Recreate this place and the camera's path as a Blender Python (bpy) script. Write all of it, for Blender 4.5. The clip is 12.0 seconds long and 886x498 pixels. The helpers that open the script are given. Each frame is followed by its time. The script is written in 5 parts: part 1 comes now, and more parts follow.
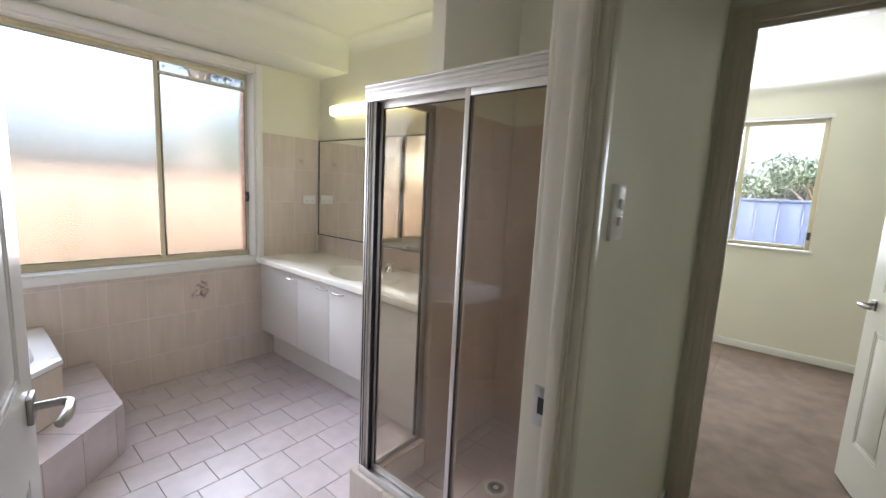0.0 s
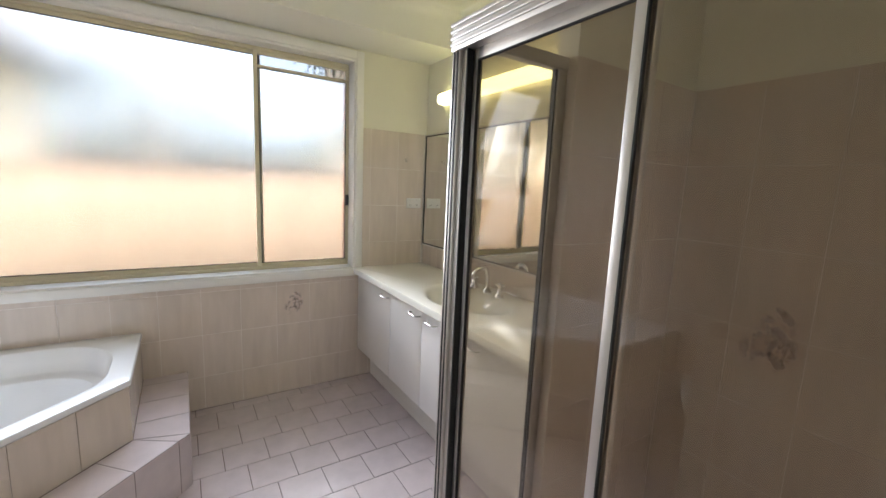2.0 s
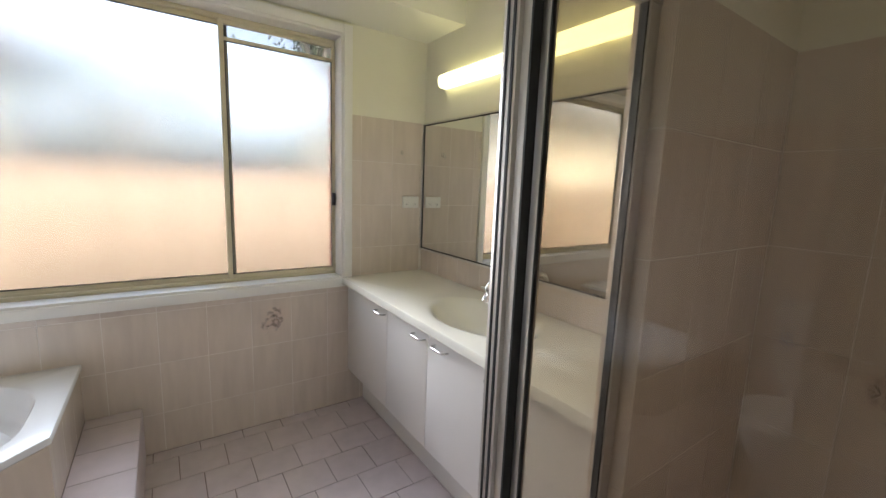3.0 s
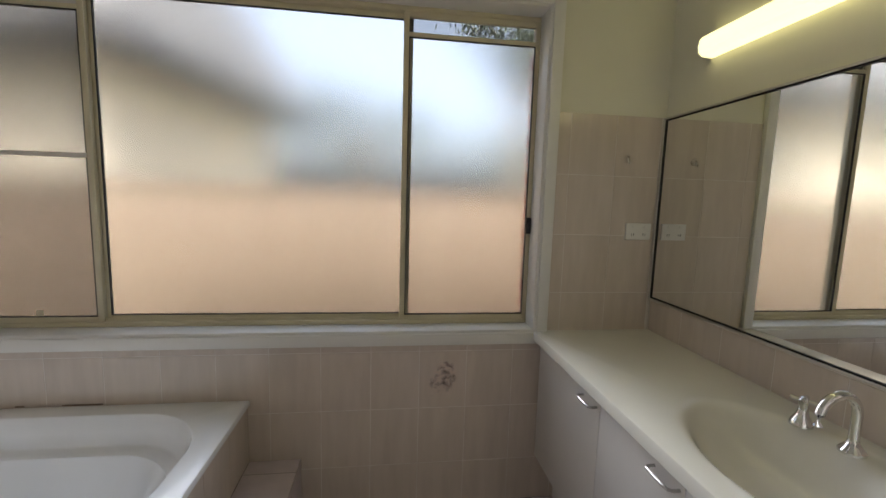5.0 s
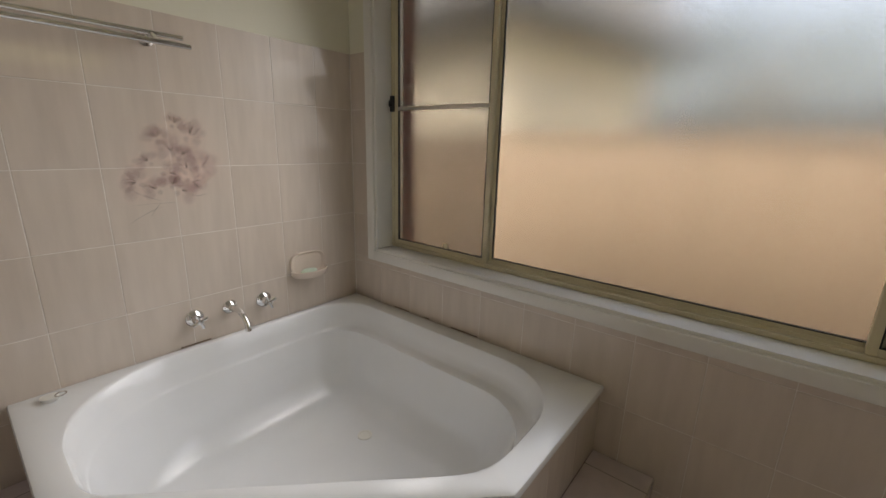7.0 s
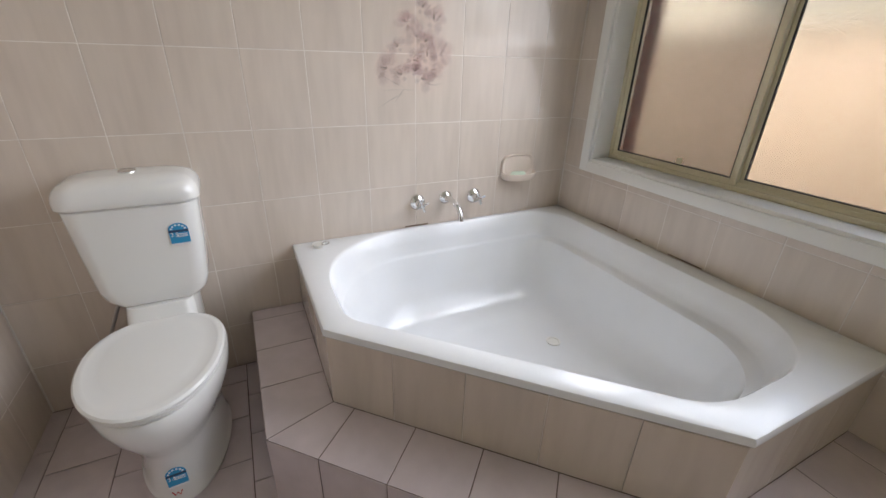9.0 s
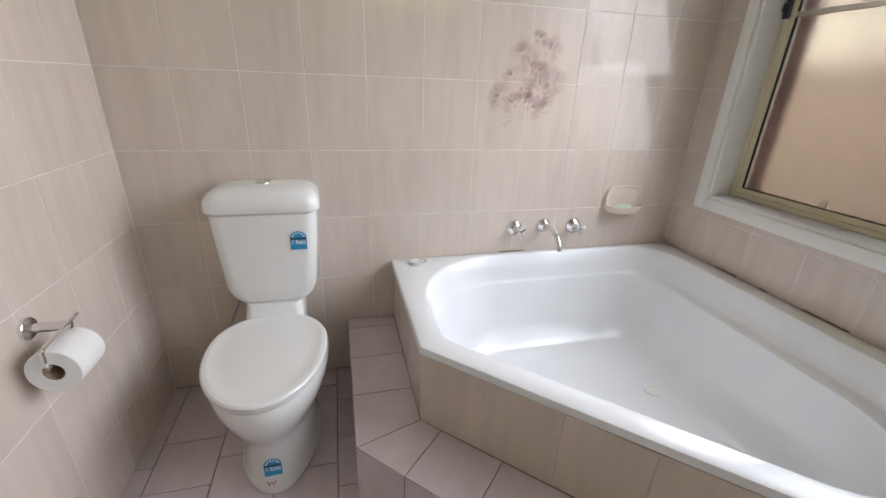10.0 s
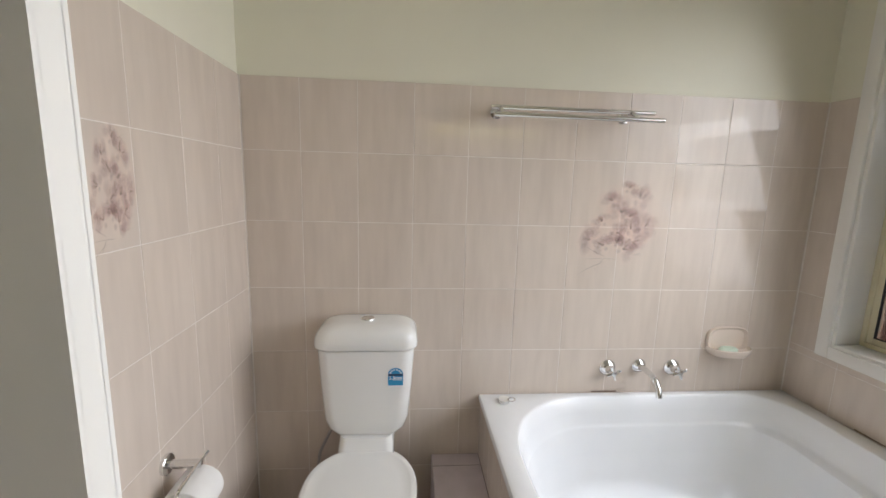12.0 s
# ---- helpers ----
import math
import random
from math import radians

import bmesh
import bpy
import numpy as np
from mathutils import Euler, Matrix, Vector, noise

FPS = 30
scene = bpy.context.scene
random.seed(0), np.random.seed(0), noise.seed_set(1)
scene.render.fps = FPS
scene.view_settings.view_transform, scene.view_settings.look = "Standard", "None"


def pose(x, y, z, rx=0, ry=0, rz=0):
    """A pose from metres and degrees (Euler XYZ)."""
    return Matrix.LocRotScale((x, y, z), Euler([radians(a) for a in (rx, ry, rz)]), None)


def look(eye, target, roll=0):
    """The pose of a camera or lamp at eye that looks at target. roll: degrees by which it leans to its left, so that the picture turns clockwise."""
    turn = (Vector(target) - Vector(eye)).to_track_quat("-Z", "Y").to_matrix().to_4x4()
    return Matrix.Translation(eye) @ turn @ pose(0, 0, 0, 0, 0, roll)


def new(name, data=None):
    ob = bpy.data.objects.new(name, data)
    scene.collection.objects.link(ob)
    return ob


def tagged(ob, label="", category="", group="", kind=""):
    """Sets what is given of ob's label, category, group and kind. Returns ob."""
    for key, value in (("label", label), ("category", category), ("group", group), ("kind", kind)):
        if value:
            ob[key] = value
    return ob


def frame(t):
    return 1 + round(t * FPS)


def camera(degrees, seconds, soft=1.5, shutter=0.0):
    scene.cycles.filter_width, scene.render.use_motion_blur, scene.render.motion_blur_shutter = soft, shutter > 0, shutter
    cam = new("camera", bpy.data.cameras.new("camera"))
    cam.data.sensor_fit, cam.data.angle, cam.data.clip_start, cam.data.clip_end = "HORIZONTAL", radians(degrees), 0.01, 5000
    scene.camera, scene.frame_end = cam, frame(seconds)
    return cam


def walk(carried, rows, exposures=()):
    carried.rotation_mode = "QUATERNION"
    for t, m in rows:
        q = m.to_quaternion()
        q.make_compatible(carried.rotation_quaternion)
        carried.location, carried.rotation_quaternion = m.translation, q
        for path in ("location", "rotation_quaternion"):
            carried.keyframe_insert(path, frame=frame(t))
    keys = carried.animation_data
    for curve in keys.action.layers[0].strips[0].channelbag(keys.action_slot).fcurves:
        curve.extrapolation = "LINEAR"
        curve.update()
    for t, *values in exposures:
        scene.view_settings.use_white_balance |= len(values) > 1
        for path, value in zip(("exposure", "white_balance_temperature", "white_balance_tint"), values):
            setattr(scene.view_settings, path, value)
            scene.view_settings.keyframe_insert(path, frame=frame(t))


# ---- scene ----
cam = camera(94.5, 12.0)
PATH = [
    (0, (1.075, -0.808, 1.349), (2.597, 0.46, 1.069), 2.9),
    (0.5, (1.231, -0.68, 1.346), (2.602, 0.747, 1.06), 3.0),
    (1, (1.366, -0.576, 1.333), (2.627, 0.95, 1.043), 2.9),
    (1.5, (1.506, -0.478, 1.358), (2.661, 1.129, 1.066), 2.9),
    (2, (1.548, -0.398, 1.356), (2.616, 1.265, 1.053), 2.5),
    (2.5, (1.595, -0.22, 1.346), (2.731, 1.396, 1.034), 1.9),
    (4.5, (1.868, 0.418, 1.327), (2.552, 2.28, 1.077), 3.6),
    (5, (1.883, 0.564, 1.335), (2.148, 2.532, 1.1), 1.7),
    (5.5, (1.822, 0.667, 1.344), (1.635, 2.646, 1.12), 0.7),
    (6, (1.74, 0.766, 1.357), (1.115, 2.648, 1.098), 1.0),
    (6.5, (1.722, 0.862, 1.356), (0.721, 2.553, 0.985), 1.2),
    (7, (1.689, 0.876, 1.311), (0.47, 2.381, 0.814), 1.5),
    (9, (1.582, 0.768, 1.193), (-0.044, 1.573, 0.351), 1.6),
    (9.5, (1.554, 0.724, 1.19), (-0.153, 1.353, 0.359), 2.0),
    (10, (1.547, 0.697, 1.197), (-0.244, 1.168, 0.442), 2.2),
    (10.5, (1.542, 0.663, 1.229), (-0.311, 1.025, 0.57), 2.5),
    (11, (1.542, 0.642, 1.278), (-0.363, 0.937, 0.744), 2.5),
    (11.5, (1.541, 0.624, 1.328), (-0.4, 0.875, 0.913), 2.3),
    (12, (1.539, 0.592, 1.363), (-0.427, 0.759, 1.041), 1.6),
]
EXPOSURE = [(0.0, 3.55, 5750, 12), (1.2, 3.4, 5900, 10), (2.5, 3.42, 6000, 10), (4.5, 2.4, 6100, 10), (5.5, 2.35, 6400, 10), (6.5, 2.1, 6750, 10), (7.0, 2.05, 6950, 11), (9.0, 2.78, 6250, 11), (10.5, 2.93, 6200, 11), (12.0, 2.83, 6400, 10)]
walk(cam, [(t, look(eye, target, roll)) for t, eye, target, roll in PATH], EXPOSURE)

# ---- world, daylight and lamps ----
SUN_EL, SUN_ROT = radians(56), radians(207)
world = bpy.data.worlds.new("sky")
world.use_nodes = True
scene.world = world
wn = world.node_tree
sky = wn.nodes.new("ShaderNodeTexSky")
sky.sky_type, sky.sun_disc, sky.sun_elevation, sky.sun_rotation = "NISHITA", False, SUN_EL, SUN_ROT
sky.air_density, sky.dust_density = 1.0, 9.0
haze = wn.nodes.new("ShaderNodeHueSaturation")  # a thin overcast
haze.inputs["Saturation"].default_value = 0.6
wn.links.new(sky.outputs[0], haze.inputs["Color"])
wn.links.new(haze.outputs[0], wn.nodes["Background"].inputs[0])
wn.nodes["Background"].inputs[1].default_value = 0.15

sun = bpy.data.lights.new("sun", "SUN")
sun.energy, sun.angle, sun.color = 0.5, radians(15), (1.0, 0.95, 0.87)
sun_ob = new("sun", sun)
sun_ob.matrix_basis = look((0, 0, 20), (6, 12, 0))


def window_light(name, m, w, h, power, color=(0.93, 0.97, 1.0)):
    """An added area lamp that stands for the sky's light at a window."""
    lamp = bpy.data.lights.new(name, "AREA")
    lamp.shape, lamp.size, lamp.size_y, lamp.energy, lamp.color = "RECTANGLE", w, h, power, color
    ob = new(name, lamp)
    ob.matrix_basis = m
    return ob


# lamps added inside the frosted panes for the sky's light, aimed down, off the mirror
LOW_HIGH = ((1.19, 0.62), (1.77, 0.62))
THIRDS = ((1.10, 0.47), (1.48, 0.47), (1.86, 0.47))
for lx, lw, yaw, dip, spread, slats, power in ((0.478, 0.46, 9, 26, 122, THIRDS, 0.27), (0.960, 0.385, 10, 18, 116, LOW_HIGH, 0.18), (1.350, 0.385, 9, 18, 116, LOW_HIGH, 0.18), (1.740, 0.385, 8, 18, 114, LOW_HIGH, 0.18), (2.230, 0.48, 0, 18, 84, LOW_HIGH, 0.42)):
    for z, lh in slats:
        a, d = radians(yaw), radians(dip)
        window_light("bathroom_pane_daylight", look((lx, 2.145, z), (lx - math.sin(a) * math.cos(d), 2.145 - math.cos(a) * math.cos(d), z - math.sin(d))), lw, lh, power, (0.96, 0.965, 1.0)).data.spread = radians(spread)
window_light("bedroom_window_daylight", look((5.86, -0.41, 1.555), (3.0, -0.41, 1.555)), 1.1, 1.1, 4.8, (0.98, 0.975, 0.97))


# ---- materials ----
def mat(name, color, rough=0.5, metal=0.0, vary=0.0, scale=6.0, stretch=(1, 1, 1), bump=0.0, bump_scale=60.0, coat=0.0, alpha_random=False, second=None, coords="Object"):
    """A surface with colour variation at two scales and a fine relief."""
    m = bpy.data.materials.new(name)
    m.use_nodes = True
    nt = m.node_tree
    b = nt.nodes["Principled BSDF"]
    b.inputs["Base Color"].default_value = (*color, 1)
    b.inputs["Roughness"].default_value = rough
    b.inputs["Metallic"].default_value = metal
    b.inputs["Coat Weight"].default_value = coat
    tc = nt.nodes.new("ShaderNodeTexCoord")
    vec = tc.outputs[coords]
    if alpha_random:
        info = nt.nodes.new("ShaderNodeObjectInfo")
        mul = nt.nodes.new("ShaderNodeVectorMath")
        mul.operation = "MULTIPLY_ADD"
        comb = nt.nodes.new("ShaderNodeCombineXYZ")
        for i in range(3):
            nt.links.new(info.outputs["Random"], comb.inputs[i])
        nt.links.new(comb.outputs[0], mul.inputs[0])
        mul.inputs[1].default_value = (37, 53, 71)
        nt.links.new(vec, mul.inputs[2])
        vec = mul.outputs[0]
    if vary:
        mp = nt.nodes.new("ShaderNodeMapping")
        mp.inputs["Scale"].default_value = [scale * s for s in stretch]
        nt.links.new(vec, mp.inputs[0])
        n1 = nt.nodes.new("ShaderNodeTexNoise")
        n1.inputs["Scale"].default_value, n1.inputs["Detail"].default_value = 1.0, 5
        nt.links.new(mp.outputs[0], n1.inputs[0])
        n2 = nt.nodes.new("ShaderNodeTexNoise")
        n2.inputs["Scale"].default_value, n2.inputs["Detail"].default_value = 0.23, 2
        nt.links.new(mp.outputs[0], n2.inputs[0])
        add = nt.nodes.new("ShaderNodeMath")
        nt.links.new(n1.outputs[0], add.inputs[0])
        nt.links.new(n2.outputs[0], add.inputs[1])
        half = nt.nodes.new("ShaderNodeMath")
        half.operation = "MULTIPLY"
        half.inputs[1].default_value = 0.5
        nt.links.new(add.outputs[0], half.inputs[0])
        ramp = nt.nodes.new("ShaderNodeValToRGB")
        lo = second or tuple(c * (1 - vary) for c in color)
        hi = tuple(min(1, c * (1 + vary * 0.5)) for c in color)
        ramp.color_ramp.elements[0].position, ramp.color_ramp.elements[0].color = 0.36, (*lo, 1)
        ramp.color_ramp.elements[1].position, ramp.color_ramp.elements[1].color = 0.62, (*hi, 1)
        nt.links.new(half.outputs[0], ramp.inputs[0])
        nt.links.new(ramp.outputs[0], b.inputs["Base Color"])
    if bump:
        n3 = nt.nodes.new("ShaderNodeTexNoise")
        n3.inputs["Scale"].default_value, n3.inputs["Detail"].default_value = bump_scale, 3
        nt.links.new(vec, n3.inputs[0])
        bp = nt.nodes.new("ShaderNodeBump")
        bp.inputs["Strength"].default_value, bp.inputs["Distance"].default_value = bump, 0.002
        nt.links.new(n3.outputs[0], bp.inputs["Height"])
        nt.links.new(bp.outputs[0], b.inputs["Normal"])
    return m


def glaze(name, color, strength):
    """A soft-edged printed glaze that lets the tile show through."""
    m = mat(name, color, 0.15, vary=0.18, scale=50)
    nt = m.node_tree
    tc = nt.nodes.new("ShaderNodeTexCoord")
    mp = nt.nodes.new("ShaderNodeMapping")
    mp.inputs["Location"].default_value = (-1, -1, 0)
    mp.inputs["Scale"].default_value = (2, 2, 0)
    nt.links.new(tc.outputs["Generated"], mp.inputs[0])
    ln = nt.nodes.new("ShaderNodeVectorMath")
    ln.operation = "LENGTH"
    nt.links.new(mp.outputs[0], ln.inputs[0])
    rg = nt.nodes.new("ShaderNodeMapRange")
    rg.inputs["From Min"].default_value, rg.inputs["From Max"].default_value = 0.35, 1.05
    rg.inputs["To Min"].default_value, rg.inputs["To Max"].default_value = strength, 0.0
    nt.links.new(ln.outputs["Value"], rg.inputs["Value"])
    nt.links.new(rg.outputs[0], nt.nodes["Principled BSDF"].inputs["Alpha"])
    return m


def glass(name, rough=0.0, tint=(1, 1, 1), ior=1.45, bump=0.0):
    m = mat(name, tint, rough, bump=bump, bump_scale=180)
    b = m.node_tree.nodes["Principled BSDF"]
    b.inputs["Transmission Weight"].default_value, b.inputs["IOR"].default_value = 1.0, ior
    return m


M_PAINT = mat("cream_wall_paint", (0.79, 0.77, 0.64), 0.55, vary=0.05, scale=2.5, bump=0.15, bump_scale=220)
M_CEIL = mat("white_ceiling_paint", (0.82, 0.81, 0.72), 0.7, vary=0.04, scale=2.0, bump=0.1, bump_scale=150)
M_TRIM = mat("white_gloss_trim", (0.82, 0.81, 0.77), 0.28, vary=0.04, scale=4, bump=0.05)
M_DOORTRIM = mat("cream_satin_trim", (0.63, 0.575, 0.465), 0.35, vary=0.05, scale=4, bump=0.05)
M_WTILE = mat("streaked_wall_tile", (0.672, 0.588, 0.51), 0.075, vary=0.05, scale=9, stretch=(3.6, 0.5, 1), alpha_random=True, second=(0.616, 0.535, 0.462), bump=0.02, bump_scale=14)
M_FTILE = mat("pale_pink_floor_tile", (0.64, 0.56, 0.57), 0.33, vary=0.10, scale=14, alpha_random=True, bump=0.12, bump_scale=90)
M_WGROUT = mat("white_grout", (0.77, 0.72, 0.665), 0.85, vary=0.12, scale=18, bump=0.3)
M_FGROUT = mat("brown_floor_grout", (0.20, 0.155, 0.135), 0.9, vary=0.3, scale=12, bump=0.4)
M_CERAMIC = mat("white_vitreous_china", (0.83, 0.83, 0.81), 0.09, vary=0.02, scale=3, coat=0.4)
M_ACRYL = mat("white_bath_acrylic", (0.86, 0.875, 0.89), 0.14, vary=0.03, scale=5, coat=0.3)
M_SEAT = mat("white_seat_plastic", (0.82, 0.82, 0.80), 0.25, vary=0.02, scale=4)
M_CHROME = mat("chrome", (0.78, 0.78, 0.78), 0.09, 1.0, vary=0.05, scale=30)
M_LEVER = mat("satin_nickel", (0.36, 0.35, 0.33), 0.3, 1.0, vary=0.08, scale=40)
M_BRUSHED = mat("brushed_nickel", (0.55, 0.54, 0.52), 0.28, 1.0, vary=0.08, scale=40)
M_ALU = mat("silver_aluminium", (0.66, 0.635, 0.60), 0.42, 1.0, vary=0.10, scale=14, stretch=(1, 1, 0.1))
M_RUBBER = mat("black_rubber_seal", (0.02, 0.02, 0.02), 0.6, vary=0.3, scale=20)
M_CREAMALU = mat("cream_aluminium_frame", (0.66, 0.60, 0.42), 0.35, vary=0.06, scale=9, bump=0.04)
M_CAB = mat("white_laminate", (0.80, 0.78, 0.755), 0.30, vary=0.03, scale=4, bump=0.03)
M_TOP = mat("cream_moulded_marble", (0.80, 0.78, 0.70), 0.16, vary=0.04, scale=5, coat=0.2)
M_MIRROR = mat("mirror_silver", (0.86, 0.87, 0.85), 0.0, 1.0)
M_PLASTIC = mat("white_plastic", (0.80, 0.79, 0.75), 0.35, vary=0.03, scale=10)
M_BLACK = mat("black_plastic", (0.03, 0.03, 0.035), 0.45, vary=0.2, scale=20)
M_CARPET = mat("brown_carpet", (0.20, 0.148, 0.11), 0.95, vary=0.25, scale=9, bump=0.9, bump_scale=420)
M_FROST = glass("frosted_glass", 0.27, (0.71, 0.715, 0.715), 1.3, bump=0.5)
M_MESH = mat("grey_flyscreen_mesh", (0.10, 0.10, 0.10), 0.7, vary=0.1, scale=30)
M_MESH.node_tree.nodes["Principled BSDF"].inputs["Alpha"].default_value = 0.42
M_CLEAR = glass("clear_window_glass", 0.0, (0.97, 0.98, 0.98))
M_SCREEN = glass("bronze_shower_glass", 0.0, (0.60, 0.53, 0.425))
M_FENCE = mat("tan_fence_paint", (0.245, 0.183, 0.125), 0.7, vary=0.12, scale=3, bump=0.1)
M_BLUEFENCE = mat("blue_steel_fence", (0.055, 0.07, 0.12), 0.5, vary=0.08, scale=3)
M_RENDER = mat("cream_render", (0.76, 0.68, 0.53), 0.85, vary=0.1, scale=2, bump=0.2)
M_BRICK = mat("face_brick", (0.36, 0.13, 0.075), 0.85, vary=0.3, scale=30, bump=0.5, bump_scale=120, alpha_random=True, second=(0.28, 0.10, 0.06))
M_FASCIA = mat("charcoal_fascia", (0.045, 0.047, 0.055), 0.6, vary=0.2, scale=4)
M_ROOF = mat("grey_roof_tile", (0.27, 0.26, 0.245), 0.7, vary=0.3, scale=6, bump=0.4)
M_GROUND = mat("warm_bounce_ground", (0.20, 0.175, 0.10), 0.95, vary=0.4, scale=4, bump=0.8)
M_LEAF = mat("gum_leaves", (0.065, 0.085, 0.05), 0.6, vary=0.35, scale=3)
M_BARK = mat("grey_bark", (0.22, 0.19, 0.16), 0.9, vary=0.3, scale=8, bump=0.5)
M_CAULK = mat("stained_brown_caulk", (0.24, 0.17, 0.12), 0.8, vary=0.4, scale=60)
M_PAPER = mat("white_toilet_paper", (0.84, 0.83, 0.81), 0.9, vary=0.03, scale=30, bump=0.3, bump_scale=300)
M_CARD = mat("brown_cardboard", (0.36, 0.27, 0.18), 0.9, vary=0.15, scale=30)
M_SOAPDISH = mat("blush_ceramic", (0.76, 0.66, 0.57), 0.15, vary=0.04, scale=10)
M_SOAP = mat("pale_green_soap", (0.62, 0.74, 0.60), 0.4, vary=0.05, scale=30)
M_BLUE = mat("blue_label_print", (0.03, 0.30, 0.58), 0.4, vary=0.05, scale=30)
M_NAVY = mat("navy_label_print", (0.02, 0.06, 0.14), 0.4, vary=0.05, scale=30)
M_WHITEINK = mat("white_label_print", (0.82, 0.84, 0.86), 0.4, vary=0.03, scale=30)
M_RED = mat("red_label_print", (0.55, 0.05, 0.05), 0.4, vary=0.05, scale=30)
M_PETAL = glaze("dusty_pink_glaze", (0.64, 0.38, 0.35), 0.24)
M_PETAL2 = glaze("pale_rose_glaze", (0.70, 0.47, 0.44), 0.26)
M_SPRIG = glaze("grey_taupe_glaze", (0.30, 0.21, 0.18), 0.55)
M_TUBE = mat("fluorescent_diffuser", (0.85, 0.84, 0.72), 0.4)
tube = M_TUBE.node_tree.nodes["Principled BSDF"]
tube.inputs["Emission Color"].default_value, tube.inputs["Emission Strength"].default_value = (1.0, 0.89, 0.38, 1), 0.36


# ---- mesh helpers ----
def mesh_of(bm, name, material, smooth=True):
    me = bpy.data.meshes.new(name)
    bmesh.ops.recalc_face_normals(bm, faces=bm.faces)
    bm.to_mesh(me)
    bm.free()
    me.materials.append(material)
    if smooth:
        me.shade_smooth()
        me.set_sharp_from_angle(angle=radians(32))
    return me


def part(name, bm, material, parent, label="", smooth=True):
    ob = new(name, mesh_of(bm, name, material, smooth))
    ob.parent = parent
    if parent is not None and parent.type == "EMPTY" and parent.parent is None:
        ob.matrix_parent_inverse = parent.matrix_basis.inverted()
    if label:
        ob["label"] = label
    return ob


def thing(name, place, label, category, group="", kind=""):
    ob = new(name)
    ob.empty_display_size = 0.1
    ob.matrix_basis = Matrix.Translation(place)
    return tagged(ob, label, category, group, kind)


def structure(name, bm, material, label="", category="wall", smooth=True):
    return tagged(part(name, bm, material, None, smooth=smooth), label, category, kind="structure")


def box(bm, x0, x1, y0, y1, z0, z1, bevel=0.0, seg=2):
    vs = bmesh.ops.create_cube(bm, size=1.0, matrix=Matrix.Translation(((x0 + x1) / 2, (y0 + y1) / 2, (z0 + z1) / 2)) @ Matrix.Diagonal((x1 - x0, y1 - y0, z1 - z0, 1)))["verts"]
    if bevel:
        es = list({e for v in vs for e in v.link_edges})
        bmesh.ops.bevel(bm, geom=es, offset=bevel, segments=seg, affect="EDGES", profile=0.5)
    return bm


def boxes(*args, bevel=0.0):
    bm = bmesh.new()
    for a in args:
        box(bm, *a, bevel=bevel)
    return bm


def loft(bm, rings, closed_ends=True):
    """Skin a list of rings with equal counts of points."""
    rows = [[bm.verts.new(p) for p in ring] for ring in rings]
    for a, b in zip(rows, rows[1:]):
        n = len(a)
        for i in range(n):
            bm.faces.new((a[i], a[(i + 1) % n], b[(i + 1) % n], b[i]))
    if closed_ends:
        bm.faces.new(rows[0])
        bm.faces.new(rows[-1][::-1])
    return rows


def lathe(bm, profile, base, axis=(0, 0, 1), n=24):
    """Turn a profile of (radius, height) about an axis from base."""
    turn = Vector((0, 0, 1)).rotation_difference(Vector(axis)).to_matrix()
    base = Vector(base)
    loft(bm, [[base + turn @ Vector((r * math.cos(2 * math.pi * i / n), r * math.sin(2 * math.pi * i / n), h)) for i in range(n)] for r, h in profile])
    return bm


def pipe(bm, pts, r, n=12):
    """A round bar along a line of points."""
    pts = [Vector(p) for p in pts]
    rings = []
    ref = Vector((0, 0, 1))
    for i, p in enumerate(pts):
        d = (pts[min(i + 1, len(pts) - 1)] - pts[max(i - 1, 0)]).normalized()
        side = d.cross(ref)
        if side.length < 0.1:
            side = d.cross(Vector((1, 0, 0)))
        side.normalize()
        up = side.cross(d)
        rr = r[i] if isinstance(r, (list, tuple)) else r
        rings.append([p + side * math.cos(2 * math.pi * k / n) * rr + up * math.sin(2 * math.pi * k / n) * rr for k in range(n)])
    loft(bm, rings)
    return bm


def arc(c, r, a0, a1, n, u, v):
    c, u, v = Vector(c), Vector(u), Vector(v)
    return [c + u * r * math.cos(a0 + (a1 - a0) * i / n) + v * r * math.sin(a0 + (a1 - a0) * i / n) for i in range(n + 1)]


def rounded(pts, radii, n=8):
    """A polygon in the plan with its corners rounded."""
    out = []
    m = len(pts)
    for i, p in enumerate(pts):
        p, a, b = Vector(p), Vector(pts[i - 1]), Vector(pts[(i + 1) % m])
        da, db = (a - p).normalized(), (b - p).normalized()
        half = math.acos(max(-1, min(1, da.dot(db)))) / 2
        t = radii[i] / math.tan(half)
        c = p + (da + db).normalized() * radii[i] / math.sin(half)
        s, e = p + da * t - c, p + db * t - c
        ang = math.atan2(s.x * e.y - s.y * e.x, s.dot(e))
        for k in range(n + 1):
            f = ang * k / n
            out.append(c + Vector((s.x * math.cos(f) - s.y * math.sin(f), s.x * math.sin(f) + s.y * math.cos(f))))
    return out


def by_angle(poly, centre, angles):
    """Where rays from the centre at the given angles leave a closed outline in the plan."""
    out = []
    for a in angles:
        d = Vector((math.cos(a), math.sin(a)))
        best = None
        for i in range(len(poly)):
            p, q = poly[i - 1] - centre, poly[i] - centre
            e = q - p
            den = d.x * e.y - d.y * e.x
            if abs(den) < 1e-12:
                continue
            t = (p.x * e.y - p.y * e.x) / den
            s = (p.x * d.y - p.y * d.x) / den
            if t > 0 and -1e-6 <= s <= 1 + 1e-6 and (best is None or t > best):
                best = t
        out.append(centre + d * best)
    return out


